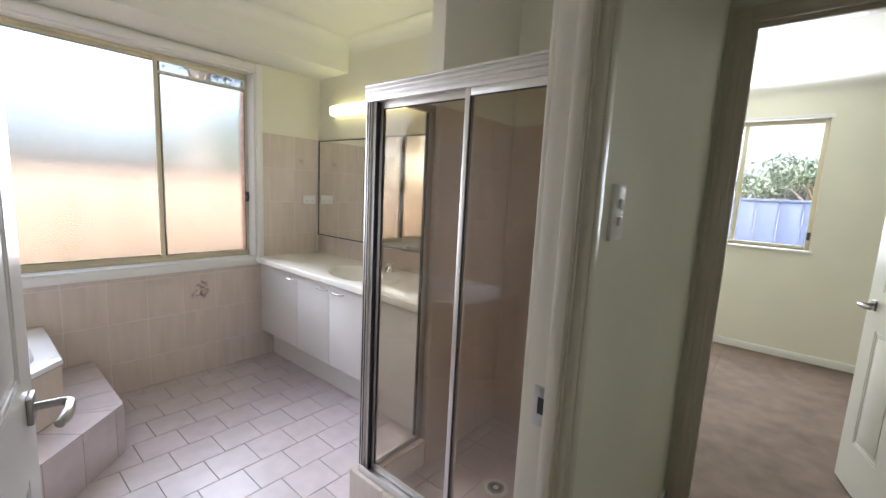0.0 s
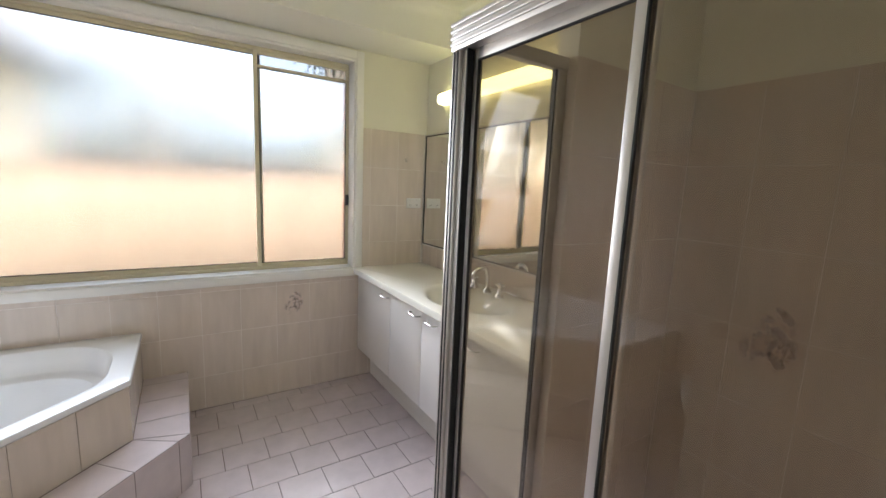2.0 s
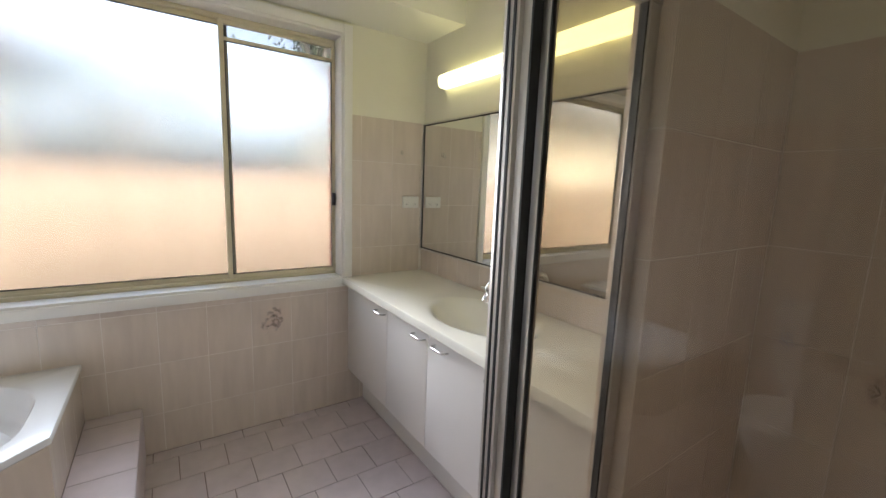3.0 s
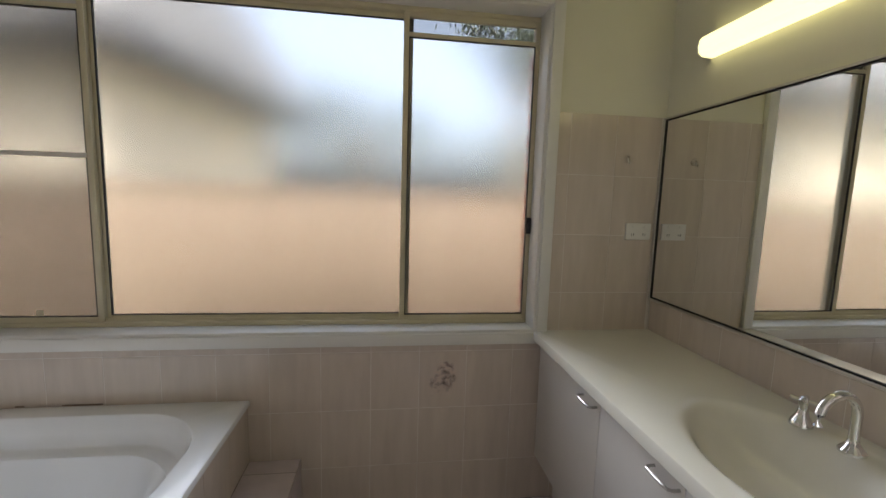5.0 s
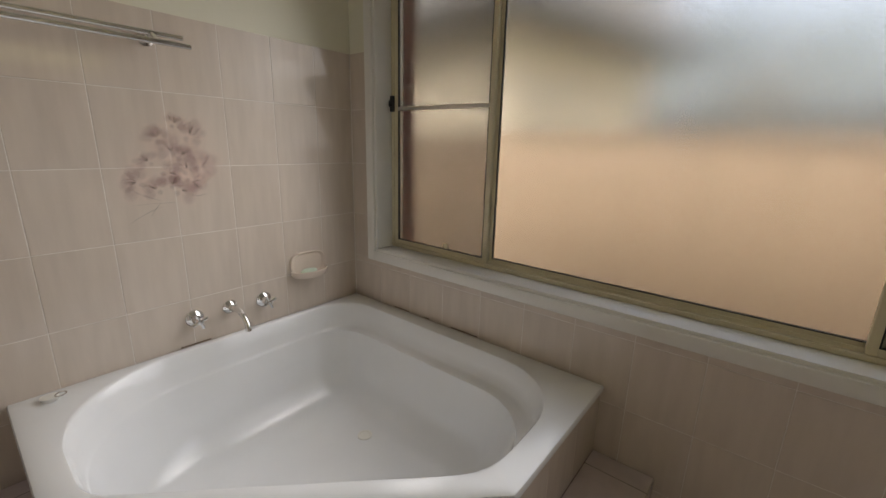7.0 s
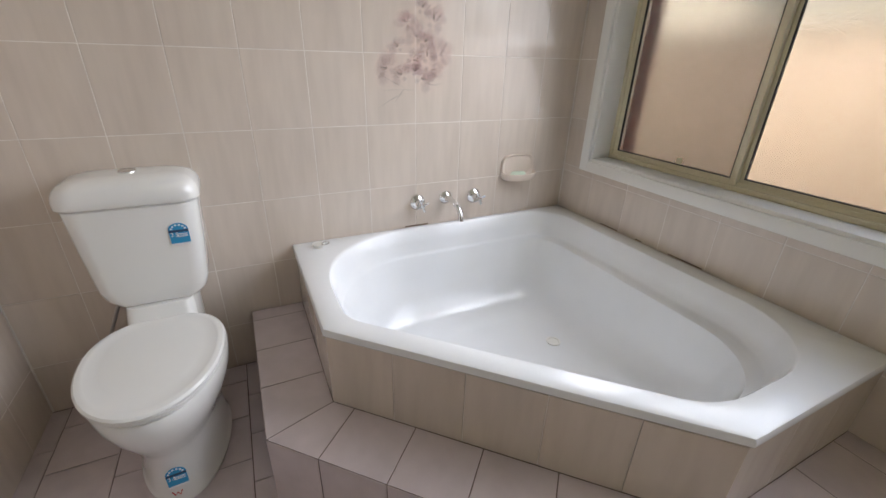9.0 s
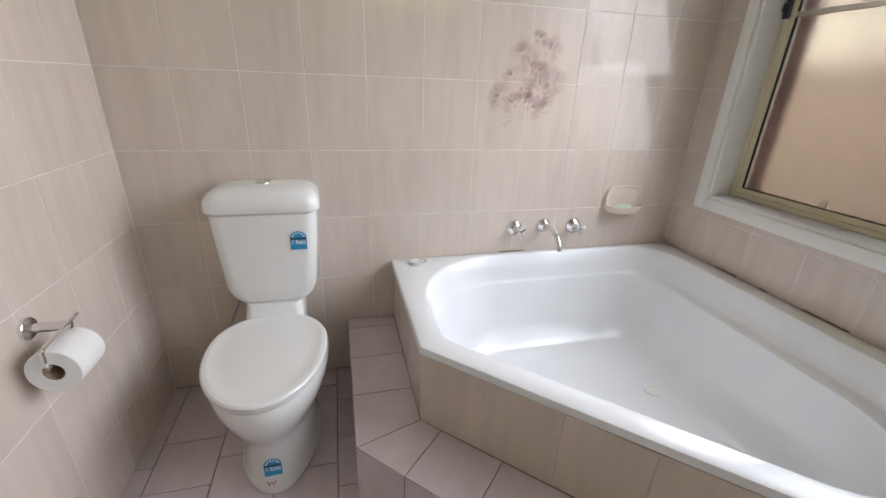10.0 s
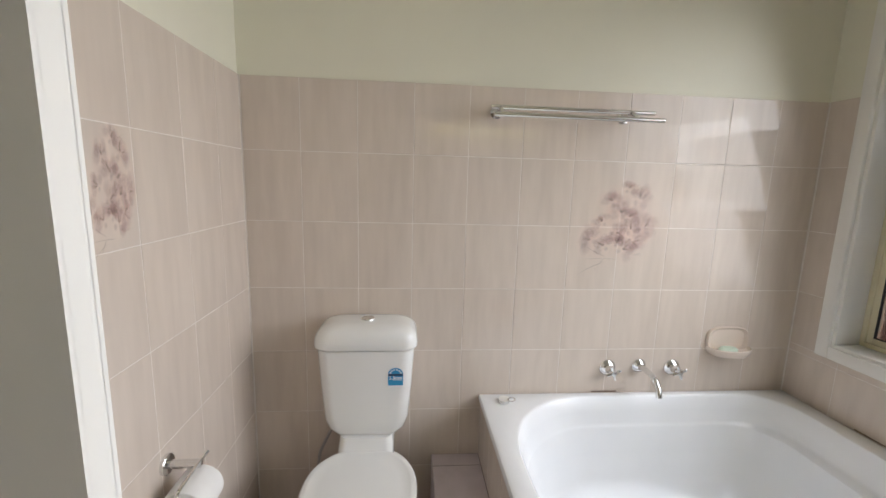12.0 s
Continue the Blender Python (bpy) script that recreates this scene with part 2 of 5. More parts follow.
# ---- room sizes ----
EAST, NORTH, SOUTH, DADO, CEIL = 3.046, 2.219, -0.452, 1.711, 2.40
HALL_N, HALL_S, HALL_W = -0.532, -1.75, -1.40
ALCOVE = 0.90  # the toilet's wall ends here and the doorway lies further back
BED_W, BED_E, BED_N, BED_S = 3.146, 5.85, 0.60, -3.30
TW, TH = 0.202, 0.252
WIN = (0.165, 2.525, 0.775, 2.125)  # window opening in the wall: x0, x1, z0, z1

# ---- walls, floors, ceilings ----
B = 0.008  # the plaster lies this far behind the tiles' faces
wall_west = structure("wall_west", boxes((-0.20, -B, HALL_N, NORTH + 0.25, -0.1, CEIL + 0.1)), M_PAINT, "cream painted wall with blush tiles to shoulder height")
x0, x1, z0, z1 = WIN
wall_north = structure("wall_north", boxes((-B, x0, NORTH + B, NORTH + 0.14, -0.1, CEIL + 0.1), (x1, EAST + B, NORTH + B, NORTH + 0.14, -0.1, CEIL + 0.1), (x0, x1, NORTH + B, NORTH + 0.14, -0.1, z0), (x0, x1, NORTH + B, NORTH + 0.14, z1, CEIL + 0.1)), M_PAINT, "cream painted outer wall around the wide window")
wall_brick = structure("wall_brick_skin", boxes((-0.2, x0 - 0.02, NORTH + 0.143, NORTH + 0.26, -0.3, 2.45), (x1 + 0.02, 6.2, NORTH + 0.143, NORTH + 0.26, -0.3, 2.45), (x0 - 0.02, x1 + 0.02, NORTH + 0.143, NORTH + 0.26, -0.3, z0 - 0.03), (x0 - 0.02, x1 + 0.02, NORTH + 0.143, NORTH + 0.26, z1 + 0.02, 2.45)), M_BRICK, "red brick outer skin of the house wall")
wall_east = structure("wall_east", boxes((EAST + B, BED_W, -0.60, NORTH + 0.14, -0.1, CEIL + 0.1), (EAST + B, BED_W, -1.40, -0.60, 2.04, CEIL + 0.1), (EAST + B, BED_W, HALL_S, -1.40, -0.1, CEIL + 0.1)), M_PAINT, "cream painted wall behind the vanity and hall")
wall_toilet = structure("wall_south_toilet", boxes((-B, ALCOVE, HALL_N, -B, -0.1, CEIL + 0.1)), M_PAINT, "cream painted wall beside the toilet, blush tiles below")
wall_door = structure("wall_south_door", boxes((ALCOVE, 0.98, HALL_N, SOUTH - B, -0.1, CEIL + 0.1), (1.79, EAST + B, HALL_N, SOUTH - B, -0.1, CEIL + 0.1), (0.98, 1.79, HALL_N, SOUTH - B, 2.065, CEIL + 0.1)), M_PAINT, "cream painted wall around the bathroom doorway")
NIB_W, NIB_S, NIB_N = 2.445, 0.380, 0.470
wall_nib = structure("wall_nib", boxes((NIB_W + B, EAST + B, NIB_S + B, NIB_N - B, 0, CEIL + 0.05)), M_PAINT, "cream painted stub wall between shower and vanity")
hall_south = structure("wall_hall_south", boxes((HALL_W - 0.1, EAST + B, HALL_S - 0.1, HALL_S, -0.1, CEIL + 0.1)), M_PAINT, "plain cream painted hall wall")
hall_west = structure("wall_hall_west", boxes((HALL_W - 0.1, HALL_W, HALL_S, HALL_N, -0.1, CEIL + 0.1)), M_PAINT, "plain cream painted hall wall")
hall_north = structure("wall_hall_north", boxes((HALL_W - 0.1, -0.20, HALL_N, HALL_N + 0.1, -0.1, CEIL + 0.1)), M_PAINT, "plain cream painted hall wall")
bed_east = structure("wall_bedroom_east", boxes((BED_E, BED_E + 0.12, BED_S, -0.98, -0.1, CEIL + 0.1), (BED_E, BED_E + 0.12, 0.16, BED_N, -0.1, CEIL + 0.1), (BED_E, BED_E + 0.12, -0.98, 0.16, -0.1, 0.99), (BED_E, BED_E + 0.12, -0.98, 0.16, 2.12, CEIL + 0.1)), M_PAINT, "cream painted bedroom wall with a sliding window")
bed_north = structure("wall_bedroom_north", boxes((BED_W, BED_E + 0.12, BED_N, BED_N + 0.1, -0.1, CEIL + 0.1)), M_PAINT, "plain cream painted bedroom wall")
bed_south = structure("wall_bedroom_south", boxes((BED_W - 0.1, BED_E + 0.12, BED_S - 0.1, BED_S, -0.1, CEIL + 0.1)), M_PAINT, "plain cream painted bedroom wall")
bed_west = structure("wall_bedroom_west", boxes((BED_W - 0.09, BED_W, BED_S, HALL_S - 0.1, -0.1, CEIL + 0.1)), M_PAINT, "plain cream painted bedroom wall")

floor = structure("floor", boxes((-0.1, EAST + 0.05, SOUTH - 0.04, NORTH + 0.06, -0.12, -0.0035)), M_FGROUT, "pale pink floor tiles with brown grout", "floor")
carpet = structure("carpet", boxes((HALL_W, BED_E + 0.05, HALL_S, SOUTH - 0.043, -0.12, 0.004), (BED_W - 0.02, BED_E + 0.05, SOUTH - 0.041, BED_N, -0.12, 0.0035), (BED_W - 0.02, BED_E + 0.05, BED_S, HALL_S - 0.002, -0.12, 0.004)), M_CARPET, "brown cut-pile carpet in hall and bedroom", "carpet")
ceiling = structure("ceiling", boxes((HALL_W - 0.1, BED_E + 0.1, BED_S, NORTH + 0.1, CEIL, CEIL + 0.08)), M_CEIL, "white plaster ceiling", "ceiling")
bulkhead = structure("ceiling_bulkhead", boxes((-B, EAST + B, 1.845, NORTH + B, 2.185, CEIL)), M_CEIL, "dropped plaster bulkhead above the window", "ceiling")


def cornice(pts, name):
    """A cove along a line of the plan; each leg turns its hollow to the left of its way."""
    bm = bmesh.new()
    prof = [(0.0, -0.085)] + [(0.085 - 0.085 * math.cos(a), -0.085 + 0.085 * math.sin(a)) for a in [math.pi / 2 * i / 8 for i in range(9)]] + [(0.09, 0.0), (0.0, 0.0)]
    n = len(pts)
    rings = []
    for i, p in enumerate(pts):
        p = Vector(p)
        d0 = (p - Vector(pts[i - 1])).normalized() if i else None
        d1 = (Vector(pts[i + 1]) - p).normalized() if i < n - 1 else None
        n0 = Vector((-d0.y, d0.x)) if d0 else Vector((-d1.y, d1.x))
        n1 = Vector((-d1.y, d1.x)) if d1 else n0
        m = (n0 + n1) / (1 + n0.dot(n1))
        rings.append([(p.x + m.x * u, p.y + m.y * u, CEIL - 0.001 + v) for u, v in prof])
    loft(bm, rings)
    return structure(name, bm, M_CEIL, "white cove cornice", "cornice")


cornice([(EAST + B, NIB_N), (EAST + B, 1.845), (-B, 1.845), (-B, -B), (ALCOVE, -B), (ALCOVE, SOUTH - B), (NIB_W, SOUTH - B)], "cornice")
cornice([(BED_E, BED_S), (BED_E, BED_N)], "cornice_bedroom")


# ---- tiles ----
TILE_MESHES = {}


def tile_mesh(w, h, material, thick, cham):
    key = (round(w, 3), round(h, 3), material.name)
    if key not in TILE_MESHES:
        a, b, t, c = w / 2, h / 2, thick, cham
        vs = [(-a, -b, 0), (a, -b, 0), (a, b, 0), (-a, b, 0), (-a, -b, t - c * 0.6), (a, -b, t - c * 0.6), (a, b, t - c * 0.6), (-a, b, t - c * 0.6), (-a + c, -b + c, t), (a - c, -b + c, t), (a - c, b - c, t), (-a + c, b - c, t)]
        fs = [(i, (i + 1) % 4, 4 + (i + 1) % 4, 4 + i) for i in range(4)] + [(4 + i, 4 + (i + 1) % 4, 8 + (i + 1) % 4, 8 + i) for i in range(4)] + [(8, 9, 10, 11)]
        me = bpy.data.meshes.new("tile")
        me.from_pydata(vs, [], fs)
        me.materials.append(material)
        TILE_MESHES[key] = me
    return TILE_MESHES[key]


def lay(parent, frame_m, us, vs, material, joint=0.0026, holes=(), thick=0.006, cham=0.0008, jitter=0.0002, name="tile"):
    """Tiles over a rectangle: us and vs are the joint lines along a plane whose pose is frame_m; holes are left out."""
    made = []
    tilt = 0.13 if material is M_WTILE else 0.1
    for u0, u1 in zip(us, us[1:]):
        for v0, v1 in zip(vs, vs[1:]):
            cells = [(u0, u1, v0, v1)]
            for hu0, hu1, hv0, hv1 in holes:
                nxt = []
                for a0, a1, b0, b1 in cells:
                    if a1 <= hu0 or a0 >= hu1 or b1 <= hv0 or b0 >= hv1:
                        nxt.append((a0, a1, b0, b1))
                        continue
                    if b0 < hv0:
                        nxt.append((a0, a1, b0, hv0))
                    if b1 > hv1:
                        nxt.append((a0, a1, hv1, b1))
                    if a0 < hu0:
                        nxt.append((a0, hu0, max(b0, hv0), min(b1, hv1)))
                    if a1 > hu1:
                        nxt.append((hu1, a1, max(b0, hv0), min(b1, hv1)))
                cells = nxt
            for a0, a1, b0, b1 in cells:
                w, h = a1 - a0 - joint, b1 - b0 - joint
                if w < 0.012 or h < 0.012:
                    continue
                ob = new(name, tile_mesh(w, h, material, thick, cham))
                ob.parent = parent
                ob.matrix_basis = frame_m @ pose((a0 + a1) / 2, (b0 + b1) / 2, 0.0002 + random.uniform(-jitter, jitter), random.uniform(-tilt, tilt), random.uniform(-tilt, tilt), 0)
                made.append(ob)
    return made


def lines(start, stop, step, first=None):
    """Joint lines from start to stop, of which one passes through first."""
    first = start if first is None else first
    k = math.ceil((start + 0.012 - first) / step)
    out = [start]
    while first + k * step < stop - 0.012:
        if first + k * step > start + 0.012:
            out.append(first + k * step)
        k += 1
    return out + [stop]


def plane(origin, u, v):
    u, v = Vector(u), Vector(v)
    n = u.cross(v)
    m = Matrix((u, v, n)).transposed().to_4x4()
    return Matrix.Translation(Vector(origin) - n * 0.006) @ m


ROWS = lines(0, DADO, TH, DADO)


# ---- window ----
def window_north():
    x0, x1, z0, z1 = WIN
    w = thing("window_1", ((x0 + x1) / 2, NORTH + 0.05, z0), "wide cream aluminium sliding window with frosted panes", "window", kind="structure")
    yr = NORTH + 0.155
    bm = boxes((x0 - 0.002, x0 + 0.018, NORTH - 0.004, yr, z0, z1), (x1 - 0.018, x1 + 0.002, NORTH - 0.004, yr, z0, z1), (x0 + 0.018, x1 - 0.018, NORTH - 0.004, yr, z1 - 0.018, z1 + 0.002), (x0 + 0.018, x1 - 0.018, NORTH - 0.004, yr, z0 - 0.002, z0 + 0.018), bevel=0.0015)
    part("reveal", bm, M_TRIM, w, "white painted timber reveal")
    a = 0.042
    yb = NORTH - 0.018
    for nm, b in (("architrave", (x0 - a, x0 + 0.006, yb, NORTH + B, z0 - a, z1 + a)), ("architrave", (x1 - 0.006, x1 + a, yb, NORTH + B, z0 - a, z1 + a)), ("architrave", (x0 + 0.006, x1 - 0.006, yb, NORTH + B, z1 - 0.006, z1 + a)), ("window_sill", (x0 + 0.006, x1 - 0.006, yb, NORTH + B, z0 - a, z0 + 0.006))):
        bm = bmesh.new()
        box(bm, *b, bevel=0.004)
        part(nm, bm, M_TRIM, w, "white painted timber trim")
    # outer aluminium frame
    g0, g1, gy0, gy1 = x0 + 0.018, x1 - 0.018, NORTH + 0.095, NORTH + 0.155
    t = 0.018
    bm = boxes((g0, g0 + t, gy0, gy1, z0 + 0.018, z1 - 0.018), (g1 - 0.006, g1, gy0, gy1, z0 + 0.018, z1 - 0.018), (g0 + t, g1 - 0.006, gy0, gy1, z1 - 0.018 - t, z1 - 0.018), (g0 + t, g1 - 0.006, gy0, gy1, z0 + 0.018, z0 + 0.018 + t), bevel=0.002)
    box(bm, g0 + t, g1 - t, gy0 + 0.016, gy0 + 0.02, z0 + 0.018 + t, z0 + 0.018 + t + 0.012)
    part("window_frame", bm, M_CREAMALU, w)
    zb, zt = z0 + 0.018 + t, z1 - 0.018 - t
    ml, mr = 0.733, 1.954

    def sash(name, a, b, y, z_top, vent, slim=0.0):
        s = 0.022
        b += slim
        bm = boxes((a, a + s, y, y + 0.022, zb, z_top), (b - s, b - slim, y, y + 0.022, zb, z_top), (a + s, b - s, y, y + 0.022, z_top - s, z_top), (a + s, b - s, y, y + 0.022, zb, zb + s), bevel=0.0015)
        if vent:
            box(bm, a + s, b - s, y, y + 0.022, z_top - s - 0.075, z_top - s - 0.058)
        ob = part(name, bm, M_CREAMALU, w)
        top = z_top - s - (0.075 if vent else 0)
        bm = boxes((a + s - 0.004, b - s + 0.004, y + 0.009, y + 0.014, zb + s - 0.004, top + 0.004))
        p = part("pane", bm, M_FROST, ob, "frosted obscure glass pane", smooth=False)
        p.visible_shadow = False
        for c in ((a + s - 0.0005, a + s + 0.004, zb + s, top), (b - s - 0.004, b - s + 0.0005, zb + s, top), (a + s + 0.004, b - s - 0.004, zb + s - 0.0005, zb + s + 0.004), (a + s + 0.004, b - s - 0.004, top - 0.004, top + 0.0005)):
            part("glazing_seal", boxes((c[0], c[1], y + 0.001, y + 0.009, c[2], c[3])), M_RUBBER, ob)
        return ob, a + s, b - s, top

    s1, a, b, top = sash("fixed_sash", ml + 0.018, mr + 0.02, NORTH + 0.124, zt, False)
    s2, a, b, top = sash("sliding_sash", g0 + t, ml + 0.028, NORTH + 0.1, zt, True)
    ob = part("flyscreen", boxes((a - 0.01, b + 0.01, NORTH + 0.1415, NORTH + 0.1425, zb, zt)), M_MESH, s2, "grey insect mesh", smooth=False)
    ob.visible_shadow = False
    zm = 1.466
    part("sash_bar", boxes((a, b, NORTH + 0.099, NORTH + 0.122, zm - 0.008, zm + 0.008), bevel=0.001), M_ALU, s2, "grey aluminium mid bar")
    vent = boxes((a, b, NORTH + 0.108, NORTH + 0.114, top + 0.017, zt - 0.022))
    part("vent_plate", vent, M_ALU, s2, "slotted grey ventilation strip")
    for k in range(2):
        u0 = a + 0.05 + k * (b - a) * 0.42
        part("vent_slot", boxes((u0, u0 + (b - a) * (0.3 + 0.1 * k), NORTH + 0.1045, NORTH + 0.108, top + 0.034, top + 0.044), bevel=0.001), M_PLASTIC, s2)
    part("lift_tab", boxes((a + 0.3, a + 0.325, NORTH + 0.094, NORTH + 0.1, zb + 0.028, zb + 0.052), bevel=0.002), M_CREAMALU, s2)
    s3, a, b, top = sash("sliding_sash", mr - 0.02, g1 - 0.006, NORTH + 0.1, zt, True, 0.010)
    ob = part("flyscreen", boxes((a - 0.004, b + 0.002, NORTH + 0.1215, NORTH + 0.1225, top + 0.012, zt - 0.018)), M_MESH, s3, "grey insect mesh", smooth=False)
    ob.visible_shadow = False
    p = part("vent_pane", boxes((a, b, NORTH + 0.109, NORTH + 0.113, top + 0.017, zt - 0.022)), M_CLEAR, s3, "clear glass ventilation strip", smooth=False)
    p.visible_shadow = False
    for xl, zl in ((g0 + 0.012, 1.489), (g1 - 0.012, 1.235)):
        bm = bmesh.new()
        box(bm, xl - 0.011, xl + 0.011, gy0 - 0.012, gy0 + 0.002, zl - 0.036, zl + 0.036, bevel=0.004)
        box(bm, xl - 0.007, xl + 0.007, gy0 - 0.024, gy0 - 0.01, zl - 0.014, zl + 0.014, bevel=0.003)
        part("window_latch", bm, M_BLACK, w, "black plastic latch")


window_north()


# ---- doorway, door and hall ----
def doorway(name, axis, a0, a1, f0, f1, top, label):
    """A lined opening with trim on both faces. axis x: the wall runs along x between faces f0 and f1 in y."""
    d = thing(name, (a0, f0, 0) if axis == "x" else (f0, a0, 0), label, "doorway", kind="structure")

    def place(u0, u1, v0, v1, z0, z1):
        return (u0, u1, v0, v1, z0, z1) if axis == "x" else (v0, v1, u0, u1, z0, z1)

    j = 0.02
    for b in ((a0, a0 + j, f0, f1, 0, top), (a1 - j, a1, f0, f1, 0, top), (a0 + j, a1 - j, f0, f1, top - j, top)):
        bm = bmesh.new()
        box(bm, *place(*b), bevel=0.0015)
        part("jamb", bm, M_DOORTRIM, d)
    mid = f0 + (f1 - f0) * 0.42
    for b in ((a0 + j, a0 + j + 0.011, f0 + 0.004, mid, 0, top - j), (a1 - j - 0.011, a1 - j, f0 + 0.004, mid, 0, top - j), (a0 + j + 0.011, a1 - j - 0.011, f0 + 0.004, mid, top - j - 0.011, top - j)):
        bm = bmesh.new()
        box(bm, *place(*b), bevel=0.0015)
        part("door_stop", bm, M_DOORTRIM, d)
    for face, out in ((f0, -1), (f1, 1)):
        for b in ((a0 - 0.050, a0 + 0.012, 0), (a1 - 0.012, a1 + 0.050, 0), None):
            bm = bmesh.new()
            v0, v1 = sorted((face - out * 0.002, face + out * 0.015))
            w0, w1 = sorted((face + out * 0.010, face + out * 0.019))
            if b:
                box(bm, *place(b[0], b[1], v0, v1, 0, top + 0.045), bevel=0.003)
                c = (b[0] + b[1]) / 2
                box(bm, *place(c - 0.014, c + 0.014, w0, w1, 0, top + 0.016), bevel=0.004)
            else:
                box(bm, *place(a0 + 0.012, a1 - 0.012, v0, v1, top - 0.012, top + 0.045), bevel=0.003)
                box(bm, *place(a0 + 0.012, a1 - 0.012, w0, w1, top + 0.003, top + 0.031), bevel=0.004)
            part("architrave", bm, M_DOORTRIM, d)
    return d


D_W, D_E = 0.98, 1.79
door_1 = doorway("door_1", "x", D_W, D_E, HALL_N, SOUTH - B, 2.065, "cream painted timber door frame to the bathroom")
bm = bmesh.new()
box(bm, 1.7685, 1.7715, -0.512, -0.477, 0.91, 0.99, bevel=0.001)
strike = part("strike_plate", bm, M_BRUSHED, door_1, "brushed steel strike plate")
part("strike_hole", boxes((1.7675, 1.769, -0.504, -0.486, 0.935, 0.968)), M_BLACK, strike)
door_2 = doorway("door_2", "y", -1.40, -0.60, EAST + B, BED_W, 2.04, "cream painted timber door frame to the bedroom")


def lever(parent, x, z, y_face, out, turn):
    """A lever handle on a square rose; turn 1 points along +x."""
    bm = bmesh.new()
    y1 = y_face + out * 0.009
    box(bm, x - 0.024, x + 0.024, min(y_face, y1), max(y_face, y1), z - 0.025, z + 0.025, bevel=0.002)
    h = part("handle", bm, M_LEVER, parent, "satin nickel lever handle")
    bm = bmesh.new()
    y2 = y_face + out * 0.058
    pts = [(x, y_face + out * 0.004, z), (x, y_face + out * 0.045, z)] + arc((x + turn * 0.014, y_face + out * 0.045, z), 0.014, math.pi, math.pi / 2, 5, (turn, 0, 0), (0, out, 0)) + [(x + turn * 0.045, y2, z), (x + turn * 0.07, y2 - out * 0.003, z - 0.001), (x + turn * 0.088, y2 - out * 0.010, z - 0.003)]
    pipe(bm, pts, [0.008, 0.008] + [0.008] * 6 + [0.009, 0.010, 0.008], 14)
    part("lever", bm, M_LEVER, h)


def panel_door(name, m, width, label, hinge_face):
    """A moulded door leaf: local x from the hinge, y through the leaf, from 0 to 0.036."""
    root = new(name)
    root.matrix_basis = Matrix()
    tagged(root, label, "door")
    h, t = 2.02, 0.036
    bm = boxes((0, width, 0.005, t - 0.005, 0.012, h))
    stile = 0.11
    rails = [0.012, 0.24, 0.80, 0.98, 1.62, 1.72, h]
    cols = [(0, stile), (width / 2 - 0.05, width / 2 + 0.05), (width - stile, width)]
    for y0, y1 in ((0, 0.006), (t - 0.006, t)):
        for a, b in cols:
            box(bm, a, b, y0, y1, 0.012, h)
        for a, b in ((cols[0][1], cols[1][0]), (cols[1][1], cols[2][0])):
            for k in (0, 2, 4, 5):
                za, zb = (rails[k], rails[k + 1]) if k < 5 else (h - 0.12, h)
                box(bm, a, b, y0, y1, za, zb)
    bmesh.ops.remove_doubles(bm, verts=bm.verts, dist=0.0004)
    leaf = part("leaf", bm, M_TRIM, root, smooth=False)
    for side, (ya, yb) in enumerate(((0.0015, 0.006), (t - 0.006, t - 0.0015))):
        for a, b in ((cols[0][1], cols[1][0]), (cols[1][1], cols[2][0])):
            for za, zb in ((0.24, 0.80), (0.98, 1.62), (1.72, h - 0.12)):
                bm = bmesh.new()
                box(bm, a + 0.028, b - 0.028, ya, yb, za + 0.028, zb - 0.028, bevel=0.0035)
                for bx in ((a, a + 0.012, ya, yb, za, zb), (b - 0.012, b, ya, yb, za, zb), (a + 0.012, b - 0.012, ya, yb, za, za + 0.012), (a + 0.012, b - 0.012, ya, yb, zb - 0.012, zb)):
                    box(bm, *bx, bevel=0.002)
                part("panel", bm, M_TRIM, leaf)
    lever(root, width - 0.062, 0.912, 0.0, -1, -1)
    lever(root, width - 0.062, 0.912, t, 1, -1)
    bm = bmesh.new()
    box(bm, width - 0.001, width + 0.0012, 0.006, t - 0.006, 0.862, 0.962, bevel=0.0008)
    lp = part("latch_plate", bm, M_BRUSHED, root, "brushed steel latch plate")
    bm = bmesh.new()
    box(bm, width, width + 0.007, 0.012, t - 0.012, 0.902, 0.922, bevel=0.003)
    part("latch_bolt", bm, mat("brass_bolt", (0.55, 0.40, 0.18), 0.3, 1.0), lp, "brass latch bolt")
    for z in (0.22, 1.05, 1.82):
        bm = bmesh.new()
        lathe(bm, [(0.006, 0), (0.006, 0.09)], (-0.004, hinge_face, z), n=12)
        part("hinge", bm, M_BRUSHED, root)
    root.matrix_basis = m
    return root


panel_door("bathroom_door", pose(1.004, -0.468, 0.004, 0, 0, 79.2), 0.755, "open white panelled door with satin lever handle", 0.04)
panel_door("bedroom_door", pose(BED_W + 0.008, -1.375, 0.008, 0, 0, 14), 0.765, "open white panelled bedroom door with lever handle", 0.04)


def light_switch():
    s = thing("light_switch", (1.953, HALL_N, 1.32), "white plastic double light switch on the hall wall", "light switch")
    bm = bmesh.new()
    box(bm, 1.918, 1.988, HALL_N - 0.009, HALL_N, 1.265, 1.38, bevel=0.003)
    part("plate", bm, M_PLASTIC, s)
    for z in (1.305, 1.341):
        bm = bmesh.new()
        box(bm, 1.943, 1.963, HALL_N - 0.016, HALL_N - 0.008, z - 0.010, z + 0.010, bevel=0.003)
        part("rocker", bm, M_PLASTIC, s)


light_switch()

